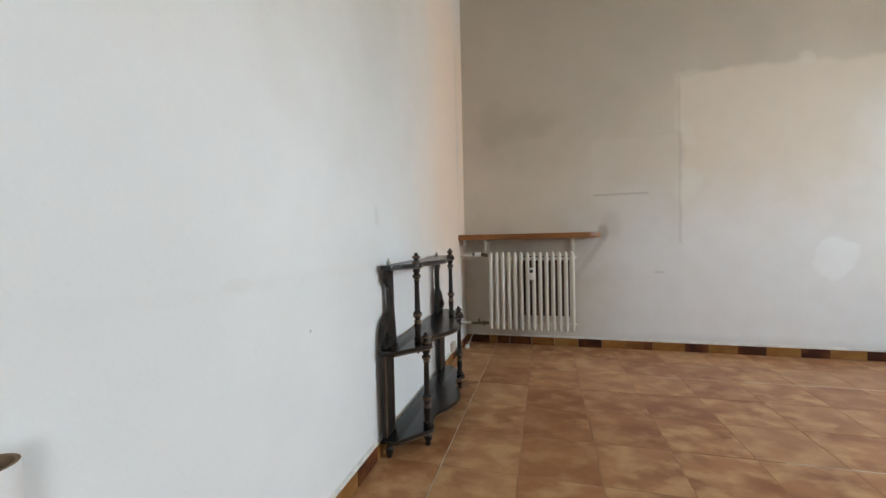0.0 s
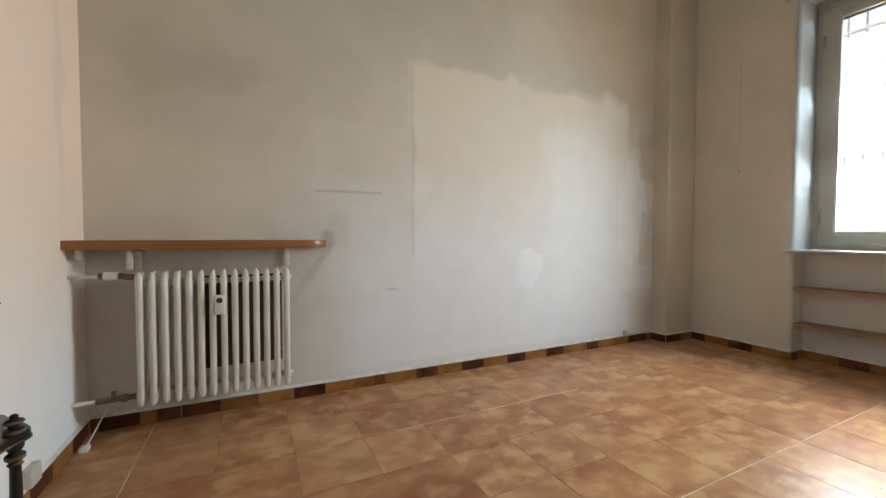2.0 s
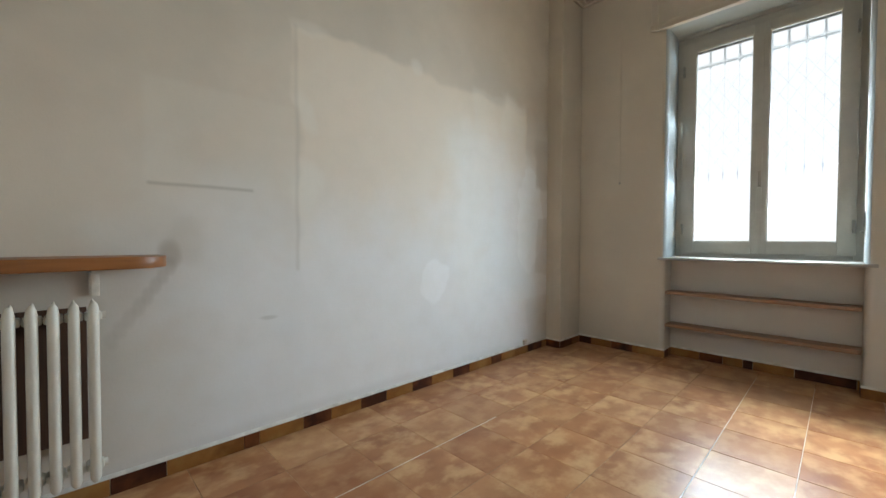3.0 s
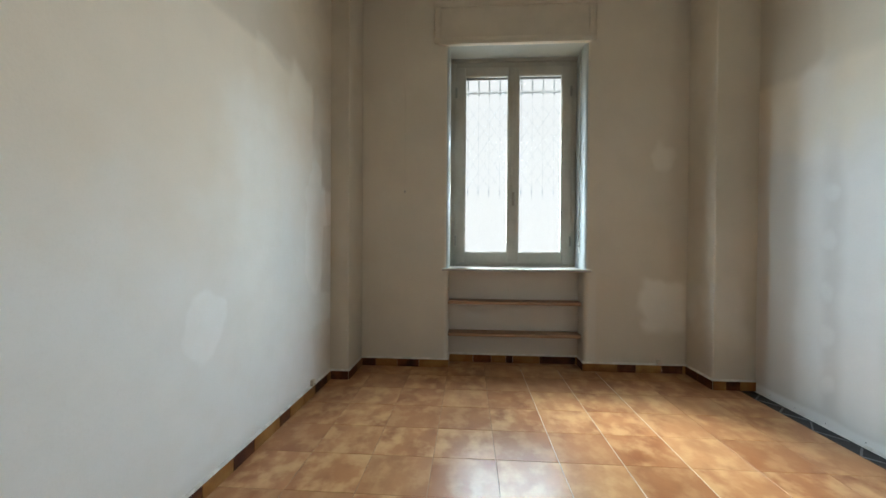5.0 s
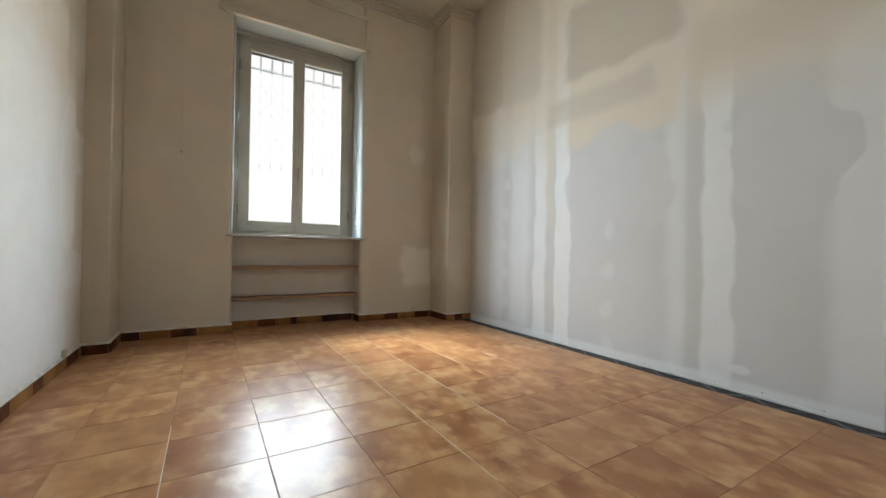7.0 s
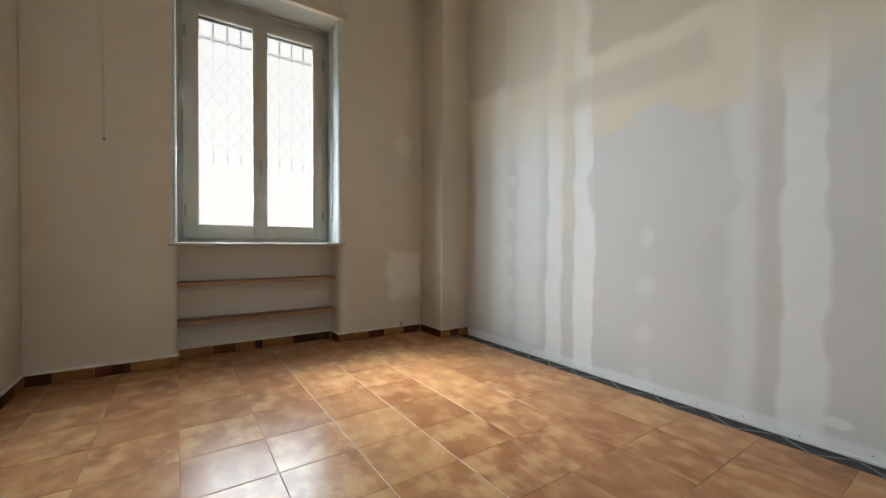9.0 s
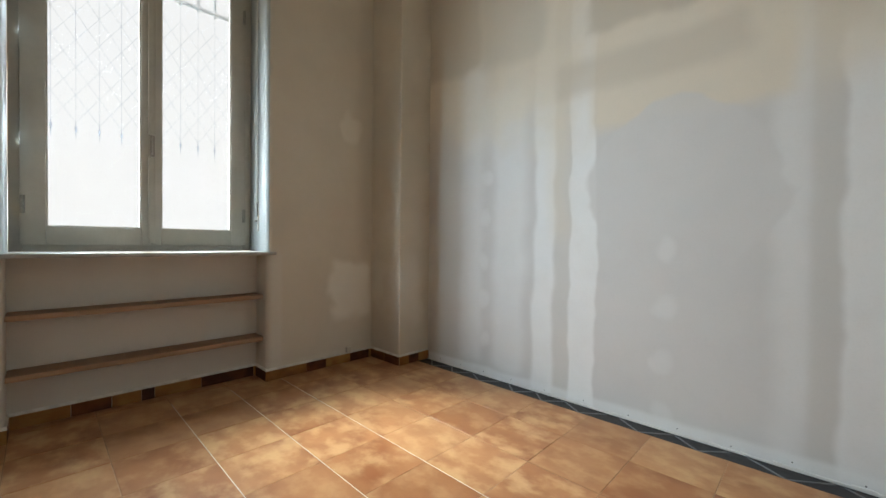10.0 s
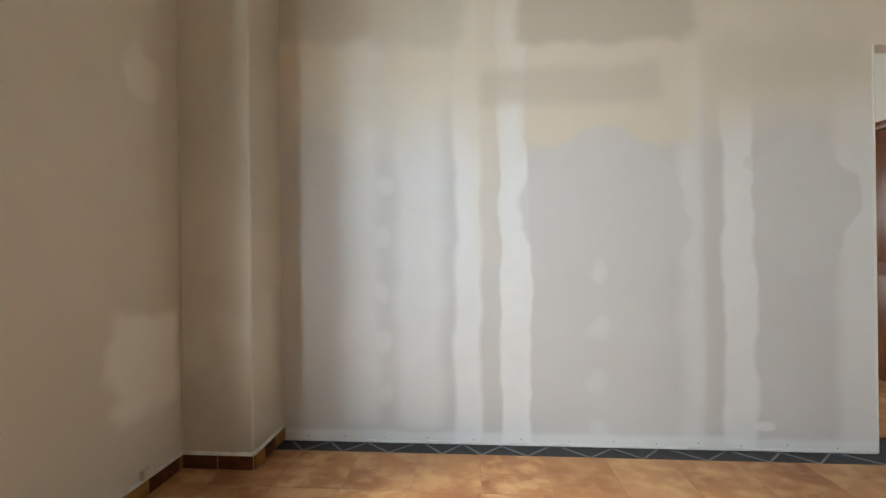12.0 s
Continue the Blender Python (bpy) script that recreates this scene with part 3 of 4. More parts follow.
for y0, y1, p0, p1 in ((2.338, Y1 - 0.050, 2.396, 2.890), (Y0 + 0.050, 2.334, 1.787, 2.277)):
    s = bmesh.new()
    z0, z1, g0, g1 = Z0 + 0.045, Z1 - 0.062, 1.237, 3.275
    for lo, hi in (((5.010, y0, z0), (5.055, p0, z1)), ((5.010, p1, z0), (5.055, y1, z1)), ((5.010, p0, z0), (5.055, p1, g0)), ((5.010, p0, g1), (5.055, p1, z1))):
        s = box(lo, hi, 0.005, bm=s)
    sash = part("sash", s, M_FRAME, window, "grey painted window leaf")
    bead = bmesh.new()
    for lo, hi in (((5.018, p0 - 0.002, g0 - 0.002), (5.050, p0 + 0.010, g1 + 0.002)), ((5.018, p1 - 0.010, g0 - 0.002), (5.050, p1 + 0.002, g1 + 0.002)),
                   ((5.018, p0 + 0.010, g0 - 0.002), (5.050, p1 - 0.010, g0 + 0.010)), ((5.018, p0 + 0.010, g1 - 0.010), (5.050, p1 - 0.010, g1 + 0.002))):
        bead = box(lo, hi, 0.003, bm=bead)
    part("glazing_bead", bead, M_FRAME, sash)
    pane = part("pane", box((5.033, p0, g0), (5.038, p1, g1)), M_GLASS, sash, "clear glass pane", smooth=False)
    pane.visible_shadow = False
    outer = y1 - 0.012 if y1 > 2.5 else y0 + 0.012
    for z in (1.315, 3.02):
        hb = rod((5.004, outer, z), (5.004, outer, z + 0.055), 0.011, 10)
        hb = rod((5.004, outer, z + 0.060), (5.004, outer, z + 0.115), 0.011, 10, hb)
        hb = box((5.004, outer - 0.012, z), (5.012, outer + 0.012, z + 0.115), 0.002, bm=hb)
        part("hinge", hb, M_HINGE, sash, "dull worn hinge")
hd = box((4.998, 2.319, 1.775), (5.011, 2.347, 1.935), 0.004)
part("handle_plate", hd, M_METAL, window, "worn metal handle plate")
hd = rod((4.998, 2.333, 1.905), (4.962, 2.333, 1.905), 0.007, 10)
hd = rod((4.998, 2.333, 1.800), (4.962, 2.333, 1.800), 0.007, 10, hd)
hd = box((4.956, 2.325, 1.788), (4.970, 2.341, 1.917), 0.005, bm=hd)
part("window_handle", hd, M_METAL, window, "dulled metal pull handle")
part("mullion_cover", box((4.998, 2.315, Z0 + 0.06), (5.010, 2.357, 1.77), 0.004), M_FRAME, window)
part("mullion_cover", box((4.998, 2.315, 1.94), (5.010, 2.357, Z1 - 0.08), 0.004), M_FRAME, window)

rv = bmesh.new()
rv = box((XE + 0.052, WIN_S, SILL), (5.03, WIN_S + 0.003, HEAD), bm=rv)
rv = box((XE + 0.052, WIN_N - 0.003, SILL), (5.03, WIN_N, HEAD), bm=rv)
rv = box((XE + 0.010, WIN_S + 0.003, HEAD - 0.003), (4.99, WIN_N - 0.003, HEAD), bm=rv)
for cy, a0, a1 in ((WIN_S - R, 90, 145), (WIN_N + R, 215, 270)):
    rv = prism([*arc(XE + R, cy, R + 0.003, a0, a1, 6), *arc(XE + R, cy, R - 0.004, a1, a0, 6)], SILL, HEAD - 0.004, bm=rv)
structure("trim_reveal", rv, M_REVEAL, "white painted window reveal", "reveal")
structure("window_sill", box((XE - 0.030, 1.556, 1.042), (5.03, 3.122, SILL), 0.006), M_SILL, "pale stone window sill with rounded nose", "sill", smooth=True)

sb = thing("roller_shutter_box", (XE, 2.372, 3.467), "beige painted roller shutter box over the window", "shutter box")
part("panel", box((XE - 0.014, 1.60, 3.53), (XE, 3.15, 3.85)), M_BOX, sb, smooth=False)
fb = bmesh.new()
for lo, hi in (((1.530, 3.467), (3.221, 3.530)), ((1.530, 3.850), (3.221, 3.912)), ((1.530, 3.530), (1.600, 3.850)), ((3.150, 3.530), (3.221, 3.850))):
    fb = box((XE - 0.030, lo[0], lo[1]), (XE, hi[0], hi[1]), 0.006, bm=fb)
part("box_frame", fb, M_BOX, sb)
part("lower_lip", box((XE - 0.036, 1.570, 3.455), (XE + 0.02, 3.18, 3.470), 0.003), M_BOX, sb)

shutter = thing("roller_shutter", (5.14, 2.34, 3.23), "rolled-up roller shutter, bottom slats showing", "shutter")
for k in range(5):
    part("slat", box((5.130, WIN_S + 0.01, 3.276 + 0.045 * k), (5.144, WIN_N - 0.01, 3.318 + 0.045 * k), 0.004), M_SLAT, shutter)

sw = thing("strap_winder", (4.86, WIN_S, 1.24), "metal shutter strap winder on the window reveal", "strap winder")
part("plate", box((4.838, WIN_S + 0.003, 1.240), (4.868, WIN_S + 0.009, 1.500), 0.003), M_PLASTIC, sw, "pale cover plate")
part("slot", box((4.842, WIN_S + 0.009, 1.365), (4.857, WIN_S + 0.016, 1.485), 0.003), M_SLAT, sw, "dark winder slot")
part("lever", box((4.848, WIN_S + 0.009, 1.315), (4.880, WIN_S + 0.032, 1.335), 0.004), M_HINGE, sw)
part("strap", box((4.846, WIN_S + 0.012, 1.47), (4.866, WIN_S + 0.0145, HEAD - 0.004)), M_STRAP, sw, "worn canvas strap", smooth=False)

# security grille outside the window
grille = thing("window_grille", (5.52, 2.34, 1.10), "pale painted iron security grille outside the window", "grille")
CELL = 0.136
for z, half in ((1.15, 0.011), (3.268, 0.010), (3.50, 0.011)):
    part("rail", box((5.512, 1.50, z - half), (5.528, 3.18, z + half), 0.004, 1), M_IRON, grille)
for gy in (1.52, 3.16):
    for z in (1.15, 3.268):
        part("anchor", rod((XO, gy, z), (5.52, gy, z), 0.007, 8), M_IRON, grille)
for k in range(13):
    gy = 1.50 + CELL * k
    part("top_bar", rod((5.52, gy, 3.27), (5.52, gy, 3.50), 0.004, 8), M_IRON, grille)
    part("drop", lathe([(-0.016, 0.003), (-0.011, 0.010), (0.0, 0.013), (0.012, 0.010)], (5.52, gy, 3.250), 10), M_IRON, grille)
    if k < 12:
        loop = curve_points([(gy + 0.007, 3.45), (gy + 0.008, 3.33), (gy + 0.022, 3.292), (gy + CELL / 2, 3.286), (gy + CELL - 0.022, 3.292), (gy + CELL - 0.008, 3.33), (gy + CELL - 0.007, 3.45)], 4)
        lb = bmesh.new()
        for (ya, za), (yb, zb) in zip(loop, loop[1:]):
            lb = rod((5.52, ya, za), (5.52, yb, zb), 0.0035, 6, lb)
        part("loop", lb, M_IRON, grille)
for k in range(12):
    gy = 1.50 + CELL * k
    part("bar", rod((5.526, gy, 2.03), (5.526, gy, 3.26), 0.0010, 6), M_LATTICE, grille)
    for z in (2.05, 2.26, 2.47, 2.68, 2.89):
        for za, zb in ((z, z + 0.21), (z + 0.21, z)):
            part("lattice", rod((5.526, gy, za), (5.526, gy + CELL, zb), 0.0010, 6), M_LATTICE, grille)
    spike = lathe([(1.92, 0.0006), (1.97, 0.003), (2.01, 0.009), (2.03, 0.002), (2.05, 0.002)], (5.526, gy, 0), 8)
    part("spike", spike, M_LATTICE, grille)

# ---- niche shelves ----
for z in (0.700, 0.352):
    pts = [(NICHE, WIN_S + 0.002), (NICHE, WIN_N - 0.002), (4.695, WIN_N - 0.002), *arc(4.725, WIN_S + 0.04, 0.030, 180, 270, 5)]
    sh = to_object("niche_shelf", prism(pts, z - 0.018, z + 0.014, bevel=0.004), M_NICHE, True)
    tagged(sh, "plain brown wooden shelf in the niche under the window", "shelf", "niche shelves")

# pull cord on the window wall
cord = thing("pull_cord", (XE - 0.006, 3.53, 1.885), "thin grey pull cord hanging on the window wall", "cord")
part("string", rod((XE - 0.006, 3.53, 1.90), (XE - 0.006, 3.535, H - 0.115), 0.0016, 6), M_BOX, cord)
part("knob", lathe([(0, 0.004), (0.006, 0.010), (0.018, 0.011), (0.028, 0.004)], (XE - 0.013, 3.53, 1.880), 12), M_STRAP, cord, "small grey knob")


# painted cables up the corners of the window wall
for cy in (PS_Y + 0.006, PN_Y - 0.006):
    cable = rod((XE - 0.006, cy, 0.10), (XE - 0.006, cy, H - 0.117), 0.005, 8)
    tagged(to_object("corner_cable", cable, M_BOX, True), "thin cable painted over in the corner of the window wall", "cable", "corner cables")


def outlet(name, at, size, label):
    ob = thing(name, at, label, "outlet")
    x, y, z = at
    part("body", box((x - size[0], y - size[1], z), (x + size[0], y + size[1], z + size[2]), 0.004), M_BOX, ob)
    part("cap", rod((x, y, z + size[2] * 0.35), (x, y - 0.028 if size[1] < size[0] else y, z + size[2] * 0.35 + (0.0 if size[1] < size[0] else 0.02)), 0.009, 10), M_CAULK, ob)


outlet("cable_outlet", (3.76, north(3.76) - 0.014, 0.096), (0.026, 0.014, 0.052), "small white cable outlet on top of the skirting")
outlet("cable_outlet", (XE - 0.014, 0.855, 0.096), (0.014, 0.026, 0.052), "small white cable outlet low on the window wall")
outlet("junction_box", (XW + 0.016, 3.515, 0.092), (0.016, 0.045, 0.085), "white surface junction box above the skirting")

# ---- shelf over the radiator ----
SH_Y = 3.905
pts = [(XW + 0.001, north(XW) - 0.001), (XW + 0.001, SH_Y), *arc(0.492 - 0.16, SH_Y + 0.16, 0.16, -90, 0, 8), (0.492, north(0.49) - 0.001)]
shelf = thing("wall_shelf", (-0.2, 4.1, 1.11), "varnished orange-brown wooden shelf above the radiator", "shelf")
part("board", prism(pts, 1.116, 1.168, bevel=0.004), M_SHELF, shelf, "varnished board with a rounded corner")
for bx in (-0.616, 0.229):
    br = box((bx - 0.014, north(bx) - 0.022, 0.985), (bx + 0.014, north(bx) - 0.001, 1.116), 0.002)
    br = box((bx - 0.014, SH_Y + 0.05, 1.098), (bx + 0.014, north(bx) - 0.001, 1.116), 0.002, bm=br)
    br = box((bx - 0.014, 3.985, 1.0), (bx + 0.014, 4.005, 1.098), 0.002, bm=br)
    part("bracket", br, M_PIPE, shelf, "white painted bracket")

# ---- radiator ----
rad = thing("radiator", (-0.17, 4.02, 0.203), "cream enamelled column radiator on the wall", "radiator")
R0, R1, RF = -0.585, 0.240, 3.944
PITCH = (R1 - R0) / 13.6


def section_mesh():
    """One section: a round front column, a slimmer rear one, and the headers that join it to its neighbours."""
    b = bmesh.new()
    rows = [(0.203, 0.10), (0.206, 0.45), (0.213, 0.75), (0.228, 1.0), (0.945, 1.0), (0.966, 0.80), (0.979, 0.48), (0.984, 0.10)]
    for y, w, d in ((RF + 0.021, 0.019, 0.021), (RF + 0.106, 0.010, 0.021)):
        col = lathe([(z, r) for z, r in rows], (0, 0, 0), 16)
        b = join(b, col, Matrix.Translation((0, y, 0)) @ Matrix.Diagonal((w, d, 1, 1)))
    for z in (0.262, 0.915):
        b = box((-PITCH / 2 + 0.001, RF + 0.038, z - 0.017), (PITCH / 2 - 0.001, RF + 0.10, z + 0.017), 0.008, bm=b)
    return b


first = None
for k in range(14):
    xx = R0 + 0.017 + PITCH * k
    if first is None:
        b = section_mesh()
        b.transform(Matrix.Translation((xx, 0, 0)))
        first = part("section", b, M_RAD, rad)
    else:
        o = new("section", first.data)
        o.parent = rad
        o.location = (PITCH * k, 0, 0)
meter = part("heat_meter", box((-0.192, RF - 0.026, 0.712), (-0.138, RF + 0.002, 0.832), 0.006), M_PLASTIC, rad, "white plastic heat meter")
part("meter_window", rod((-0.165, RF - 0.0275, 0.800), (-0.165, RF - 0.024, 0.800), 0.017, 16), M_DISPLAY, meter, "dark round display")
for z, s in ((0.262, 1), (0.915, 1)):
    part("end_plug", rod((R1 - 0.01, RF + 0.065, z), (R1 + 0.022, RF + 0.065, z), 0.017, 12), M_RAD, rad)
for bx in (-0.45, 0.10):
    for z in (0.30, 0.87):
        part("wall_bracket", box((bx - 0.008, RF + 0.10, z - 0.012), (bx + 0.008, north(bx) - 0.001, z + 0.012), 0.002), M_PIPE, rad)

hb = tagged(to_object("backing_board", box((-0.30, north(0) - 0.014, 0.31), (0.205, north(0) - 0.004, 0.93)), M_HARDBOARD), "dark brown hardboard panel fixed behind the radiator", "panel")

vt = thing("radiator_valve", (-0.68, 3.99, 0.90), "painted radiator valve with white cap and pipe from the wall", "valve")
part("pipe", rod((XW, 3.99, 0.965), (-0.755, 3.99, 0.965), 0.012, 14), M_PIPE, vt)
part("stub", rod((-0.838, 3.99, 1.06), (-0.838, 3.99, 1.112), 0.017, 12), M_PIPE, vt)
part("lock_nut", rod((-0.755, 3.99, 0.965), (-0.732, 3.99, 0.965), 0.017, 6), M_BRASS, vt, "tarnished brass nut", smooth=False)
part("valve_body", rod((-0.732, 3.99, 0.965), (-0.668, 3.99, 0.965), 0.024, 16), M_PLASTIC, vt, "white plastic valve cap")
part("union_nut", rod((-0.668, 3.99, 0.965), (-0.598, 3.99, 0.955), 0.017, 6), M_BRASS, vt, "tarnished brass union", smooth=False)
vb = thing("radiator_lockshield", (-0.70, 3.99, 0.22), "brass return valve with a painted pipe into the wall", "valve")
part("pipe", rod((XW, 3.99, 0.258), (-0.78, 3.99, 0.258), 0.013, 14), M_PIPE, vb)
vv = rod((-0.78, 3.99, 0.258), (-0.598, 3.99, 0.262), 0.016, 12)
vv = rod((-0.70, 3.99, 0.258), (-0.70, 3.99, 0.305), 0.013, 6, vv)
vv = box((-0.665, 3.972, 0.240), (-0.635, 4.008, 0.280), 0.004, bm=vv)
part("valve_body", vv, M_BRASS, vb, "tarnished brass valve", smooth=False)

cab = thing("cable", (-0.83, 3.97, 0.0), "loose white cable with a plug lying on the floor", "cable")
path = curve_points([(-0.790, 4.205, 0.13), (-0.80, 4.14, 0.10), (-0.815, 4.05, 0.05), (-0.828, 3.99, 0.016)], 5)
cb = bmesh.new()
for p, q in zip(path, path[1:]):
    cb = rod(p, q, 0.0045, 8, cb)
part("lead", cb, M_PLASTIC, cab)
part("plug", box((-0.846, 3.935, 0.0), (-0.806, 3.995, 0.030), 0.008), M_PLASTIC, cab, "white plastic plug")

# ---- etagere ----
et = thing("etagere", (-0.76, 2.475, 0.0), "black ebonised three-tier display stand with turned columns", "shelf stand")
YC = 2.475
BACK = -0.861  # the skirting keeps the stand off the wall


def mirror(pts):
    return [(2 * YC - y, z) for y, z in pts][::-1]


up_out = curve_points([(1.876, 0.567), (1.862, 0.600), (1.866, 0.655), (1.898, 0.712), (1.944, 0.734), (1.958, 0.765), (1.962, 0.870), (1.950, 0.893), (1.926, 0.910), (1.918, 0.935), (1.932, 0.960), (1.915, 0.985)], 4)
up_out = [(y + 0.018, z) for y, z in up_out]
upper = up_out + [(2.030, 0.985), (2.034, 0.76), (2.052, 0.64), (2.058, 0.567)]
lower = [(1.884, 0.105), (1.880, 0.545), (1.995, 0.545), (1.997, 0.105)]
for prof in (upper, mirror(upper)):
    part("upper_upright", prism(prof, BACK + 0.003, BACK + 0.026, "X", bevel=0.003), M_EBONY, et)
for prof in (lower, mirror(lower)):
    part("lower_upright", prism(prof, BACK + 0.003, BACK + 0.028, "X", bevel=0.003), M_EBONY, et)
for y_edge in (1.886, 1.991):
    for ye in (y_edge, 2 * YC - y_edge):
        part("upright_bead", rod((BACK + 0.029, ye, 0.107), (BACK + 0.029, ye, 0.543), 0.004, 8), M_WORN, et, "worn brown edge bead")
for ys in (1.905, 2 * YC - 1.905):
    part("scroll", rod((BACK + 0.026, ys + (0.03 if ys < YC else -0.03), 0.62), (BACK + 0.040, ys + (0.03 if ys < YC else -0.03), 0.62), 0.030, 20), M_EBONY, et, "carved scroll boss")
    part("scroll_eye", rod((BACK + 0.040, ys + (0.03 if ys < YC else -0.03), 0.62), (BACK + 0.047, ys + (0.03 if ys < YC else -0.03), 0.62), 0.013, 16), M_EBONY, et)
    part("back_foot", lathe([(0, 0.012), (0.02, 0.018), (0.045, 0.022), (0.06, 0.014), (0.085, 0.020)], (BACK + 0.03, ys, 0), 14), M_EBONY, et)
    # grey cone modelled where only a shadow smear lies on the wall
    part("spike", lathe([(0, 0.010), (0.012, 0.011), (0.022, 0.004), (0.034, 0.002)], (BACK + 0.014, ys + (0.09 if ys < YC else -0.09), 1.003), 10), M_STRAP, et, "small grey cone in place of a shadow smear")


def tier(name, z0, z1, ends, knots):
    """A shelf with a serpentine front; knots are (y, x) on the near half, mirrored on the far half."""
    half = curve_points(knots, 6)
    front = [(x, y) for y, x in half] + [(x, 2 * YC - y) for y, x in half[::-1][1:]]
    outline = [(BACK + 0.002, ends), *front, (BACK + 0.002, 2 * YC - ends)]
    part(name, prism(outline, z0, z1, bevel=0.005, seg=2), M_EBONY_TOP, et)
    rim = [(x + 0.004, y) for x, y in front]
    b = bmesh.new()
    for (xa, ya), (xb, yb) in zip(rim, rim[1:]):
        b = rod((xa - 0.003, ya, z0 + 0.004), (xb - 0.003, yb, z0 + 0.004), 0.0035, 6, b)
    part(name + "_moulding", b, M_WORN, et, "worn moulded shelf edge")


tier("top_shelf", 0.976, 1.004, 1.915, [(1.915, -0.800), (1.975, -0.765), (2.040, -0.705), (2.083, -0.688), (2.130, -0.708), (2.230, -0.715), (2.330, -0.682), (2.405, -0.662), (2.475, -0.655)])
tier("middle_shelf", 0.539, 0.567, 1.868, [(1.868, -0.775), (1.930, -0.725), (2.010, -0.655), (2.062, -0.632), (2.115, -0.655), (2.220, -0.668), (2.330, -0.618), (2.405, -0.590), (2.475, -0.582)])
tier("bottom_shelf", 0.080, 0.105, 1.868, [(1.868, -0.775), (1.930, -0.725), (2.010, -0.655), (2.062, -0.632), (2.115, -0.655), (2.220, -0.668), (2.330, -0.618), (2.405, -0.590), (2.475, -0.582)])

COLUMN = [(0.00, 0.016), (0.03, 0.018), (0.06, 0.018), (0.075, 0.013), (0.24, 0.0165), (0.26, 0.012), (0.275, 0.019), (0.29, 0.012), (0.31, 0.012), (0.345, 0.021),
          (0.38, 0.021), (0.41, 0.013), (0.80, 0.0105), (0.82, 0.015), (0.835, 0.010), (0.86, 0.019), (0.885, 0.019), (0.91, 0.011), (0.94, 0.017), (1.00, 0.017)]
FINIAL = [(0.0, 0.020), (0.008, 0.021), (0.012, 0.011), (0.020, 0.012), (0.026, 0.021), (0.031, 0.018), (0.036, 0.008), (0.042, 0.009), (0.047, 0.004)]
for ys in (2.062, 2 * YC - 2.062):
    part("lower_column", lathe([(0.105 + h * 0.44, r * 1.3) for h, r in COLUMN], (-0.667, ys, 0), 18, None, (4, 6, 9, 13, 15)), [M_EBONY, M_RING], et)
    part("lower_finial", lathe([(0.567 + h * 1.25, r * 1.25) for h, r in FINIAL], (-0.667, ys, 0), 16, None, (0, 4)), [M_EBONY, M_RING], et)
    part("front_foot", lathe([(0, 0.010), (0.008, 0.016), (0.022, 0.013), (0.040, 0.022), (0.052, 0.022), (0.062, 0.013), (0.083, 0.019)], (-0.667, ys, 0), 16, None, (4,)), [M_EBONY, M_WORN], et)
for ys in (2.083, 2 * YC - 2.083):
    part("upper_column", lathe([(0.567 + h * 0.418, r * 1.22) for h, r in COLUMN], (-0.718, ys, 0), 18, None, (4, 6, 9, 13, 15)), [M_EBONY, M_RING], et)
    part("upper_finial", lathe([(1.004 + h * 1.25, r * 1.2) for h, r in FINIAL], (-0.718, ys, 0), 16, None, (0, 4)), [M_EBONY, M_RING], et)
    part("pendant", lathe([(0.500, 0.003), (0.508, 0.008), (0.516, 0.006), (0.527, 0.013), (0.545, 0.016)], (-0.718, ys, 0), 14), M_EBONY, et)

# ---- roll by the entrance ----
tube = thing("cardboard_tube", (-0.80, 0.425, 0.0), "white-wrapped cardboard tube leaning on the wall", "tube")
tb = bmesh.new()
SID = 28
outer_r, inner_r, top_z = 0.040, 0.034, 0.822
rings = []
for r, z in ((inner_r, 0.02), (inner_r, top_z), (outer_r, top_z), (outer_r, 0.0)):
    rings.append([tb.verts.new((-0.81 + r * math.cos(2 * math.pi * i / SID) - 0.004 * z, 0.402 + r * math.sin(2 * math.pi * i / SID), z)) for i in range(SID)])
for k, (a, c) in enumerate(zip(rings, rings[1:])):
    for i in range(SID):
        f = tb.faces.new((a[i], c[i], c[(i + 1) % SID], a[(i + 1) % SID]))
        f.material_index = 0 if k == 2 else 1
tb.faces.new(rings[0][::-1]).material_index = 1
bmesh.ops.recalc_face_normals(tb, faces=tb.faces[:])
part("roll", tb, [M_PAPER, M_CARD], tube)

# ---- hall ----
door = thing("door_1", (XW - 0.06, -1.23, 0.0), "closed dark brown wooden panel door", "door", kind="structure")
fr = box((XW - 0.10, -1.68, 0), (XW + 0.012, -1.61, 2.43), 0.004)
fr = box((XW - 0.10, -0.85, 0), (XW + 0.012, -0.78, 2.43), 0.004, bm=fr)
fr = box((XW - 0.10, -1.61, 2.36), (XW + 0.012, -0.85, 2.43), 0.004, bm=fr)
part("door_frame", fr, M_DOOR, door)
leaf = box((XW - 0.07, -1.606, 0.006), (XW - 0.03, -0.854, 2.355), 0.003)
leaf = part("leaf", leaf, M_DOOR, door)
for z0, z1 in ((0.15, 1.0), (1.12, 2.22)):
    part("door_panel", box((XW - 0.030, -1.50, z0), (XW - 0.018, -0.96, z1), 0.010), M_DOOR, leaf)
part("door_handle", rod((XW - 0.03, -1.555, 1.06), (XW + 0.03, -1.555, 1.06), 0.009, 10), M_BRASS, leaf)

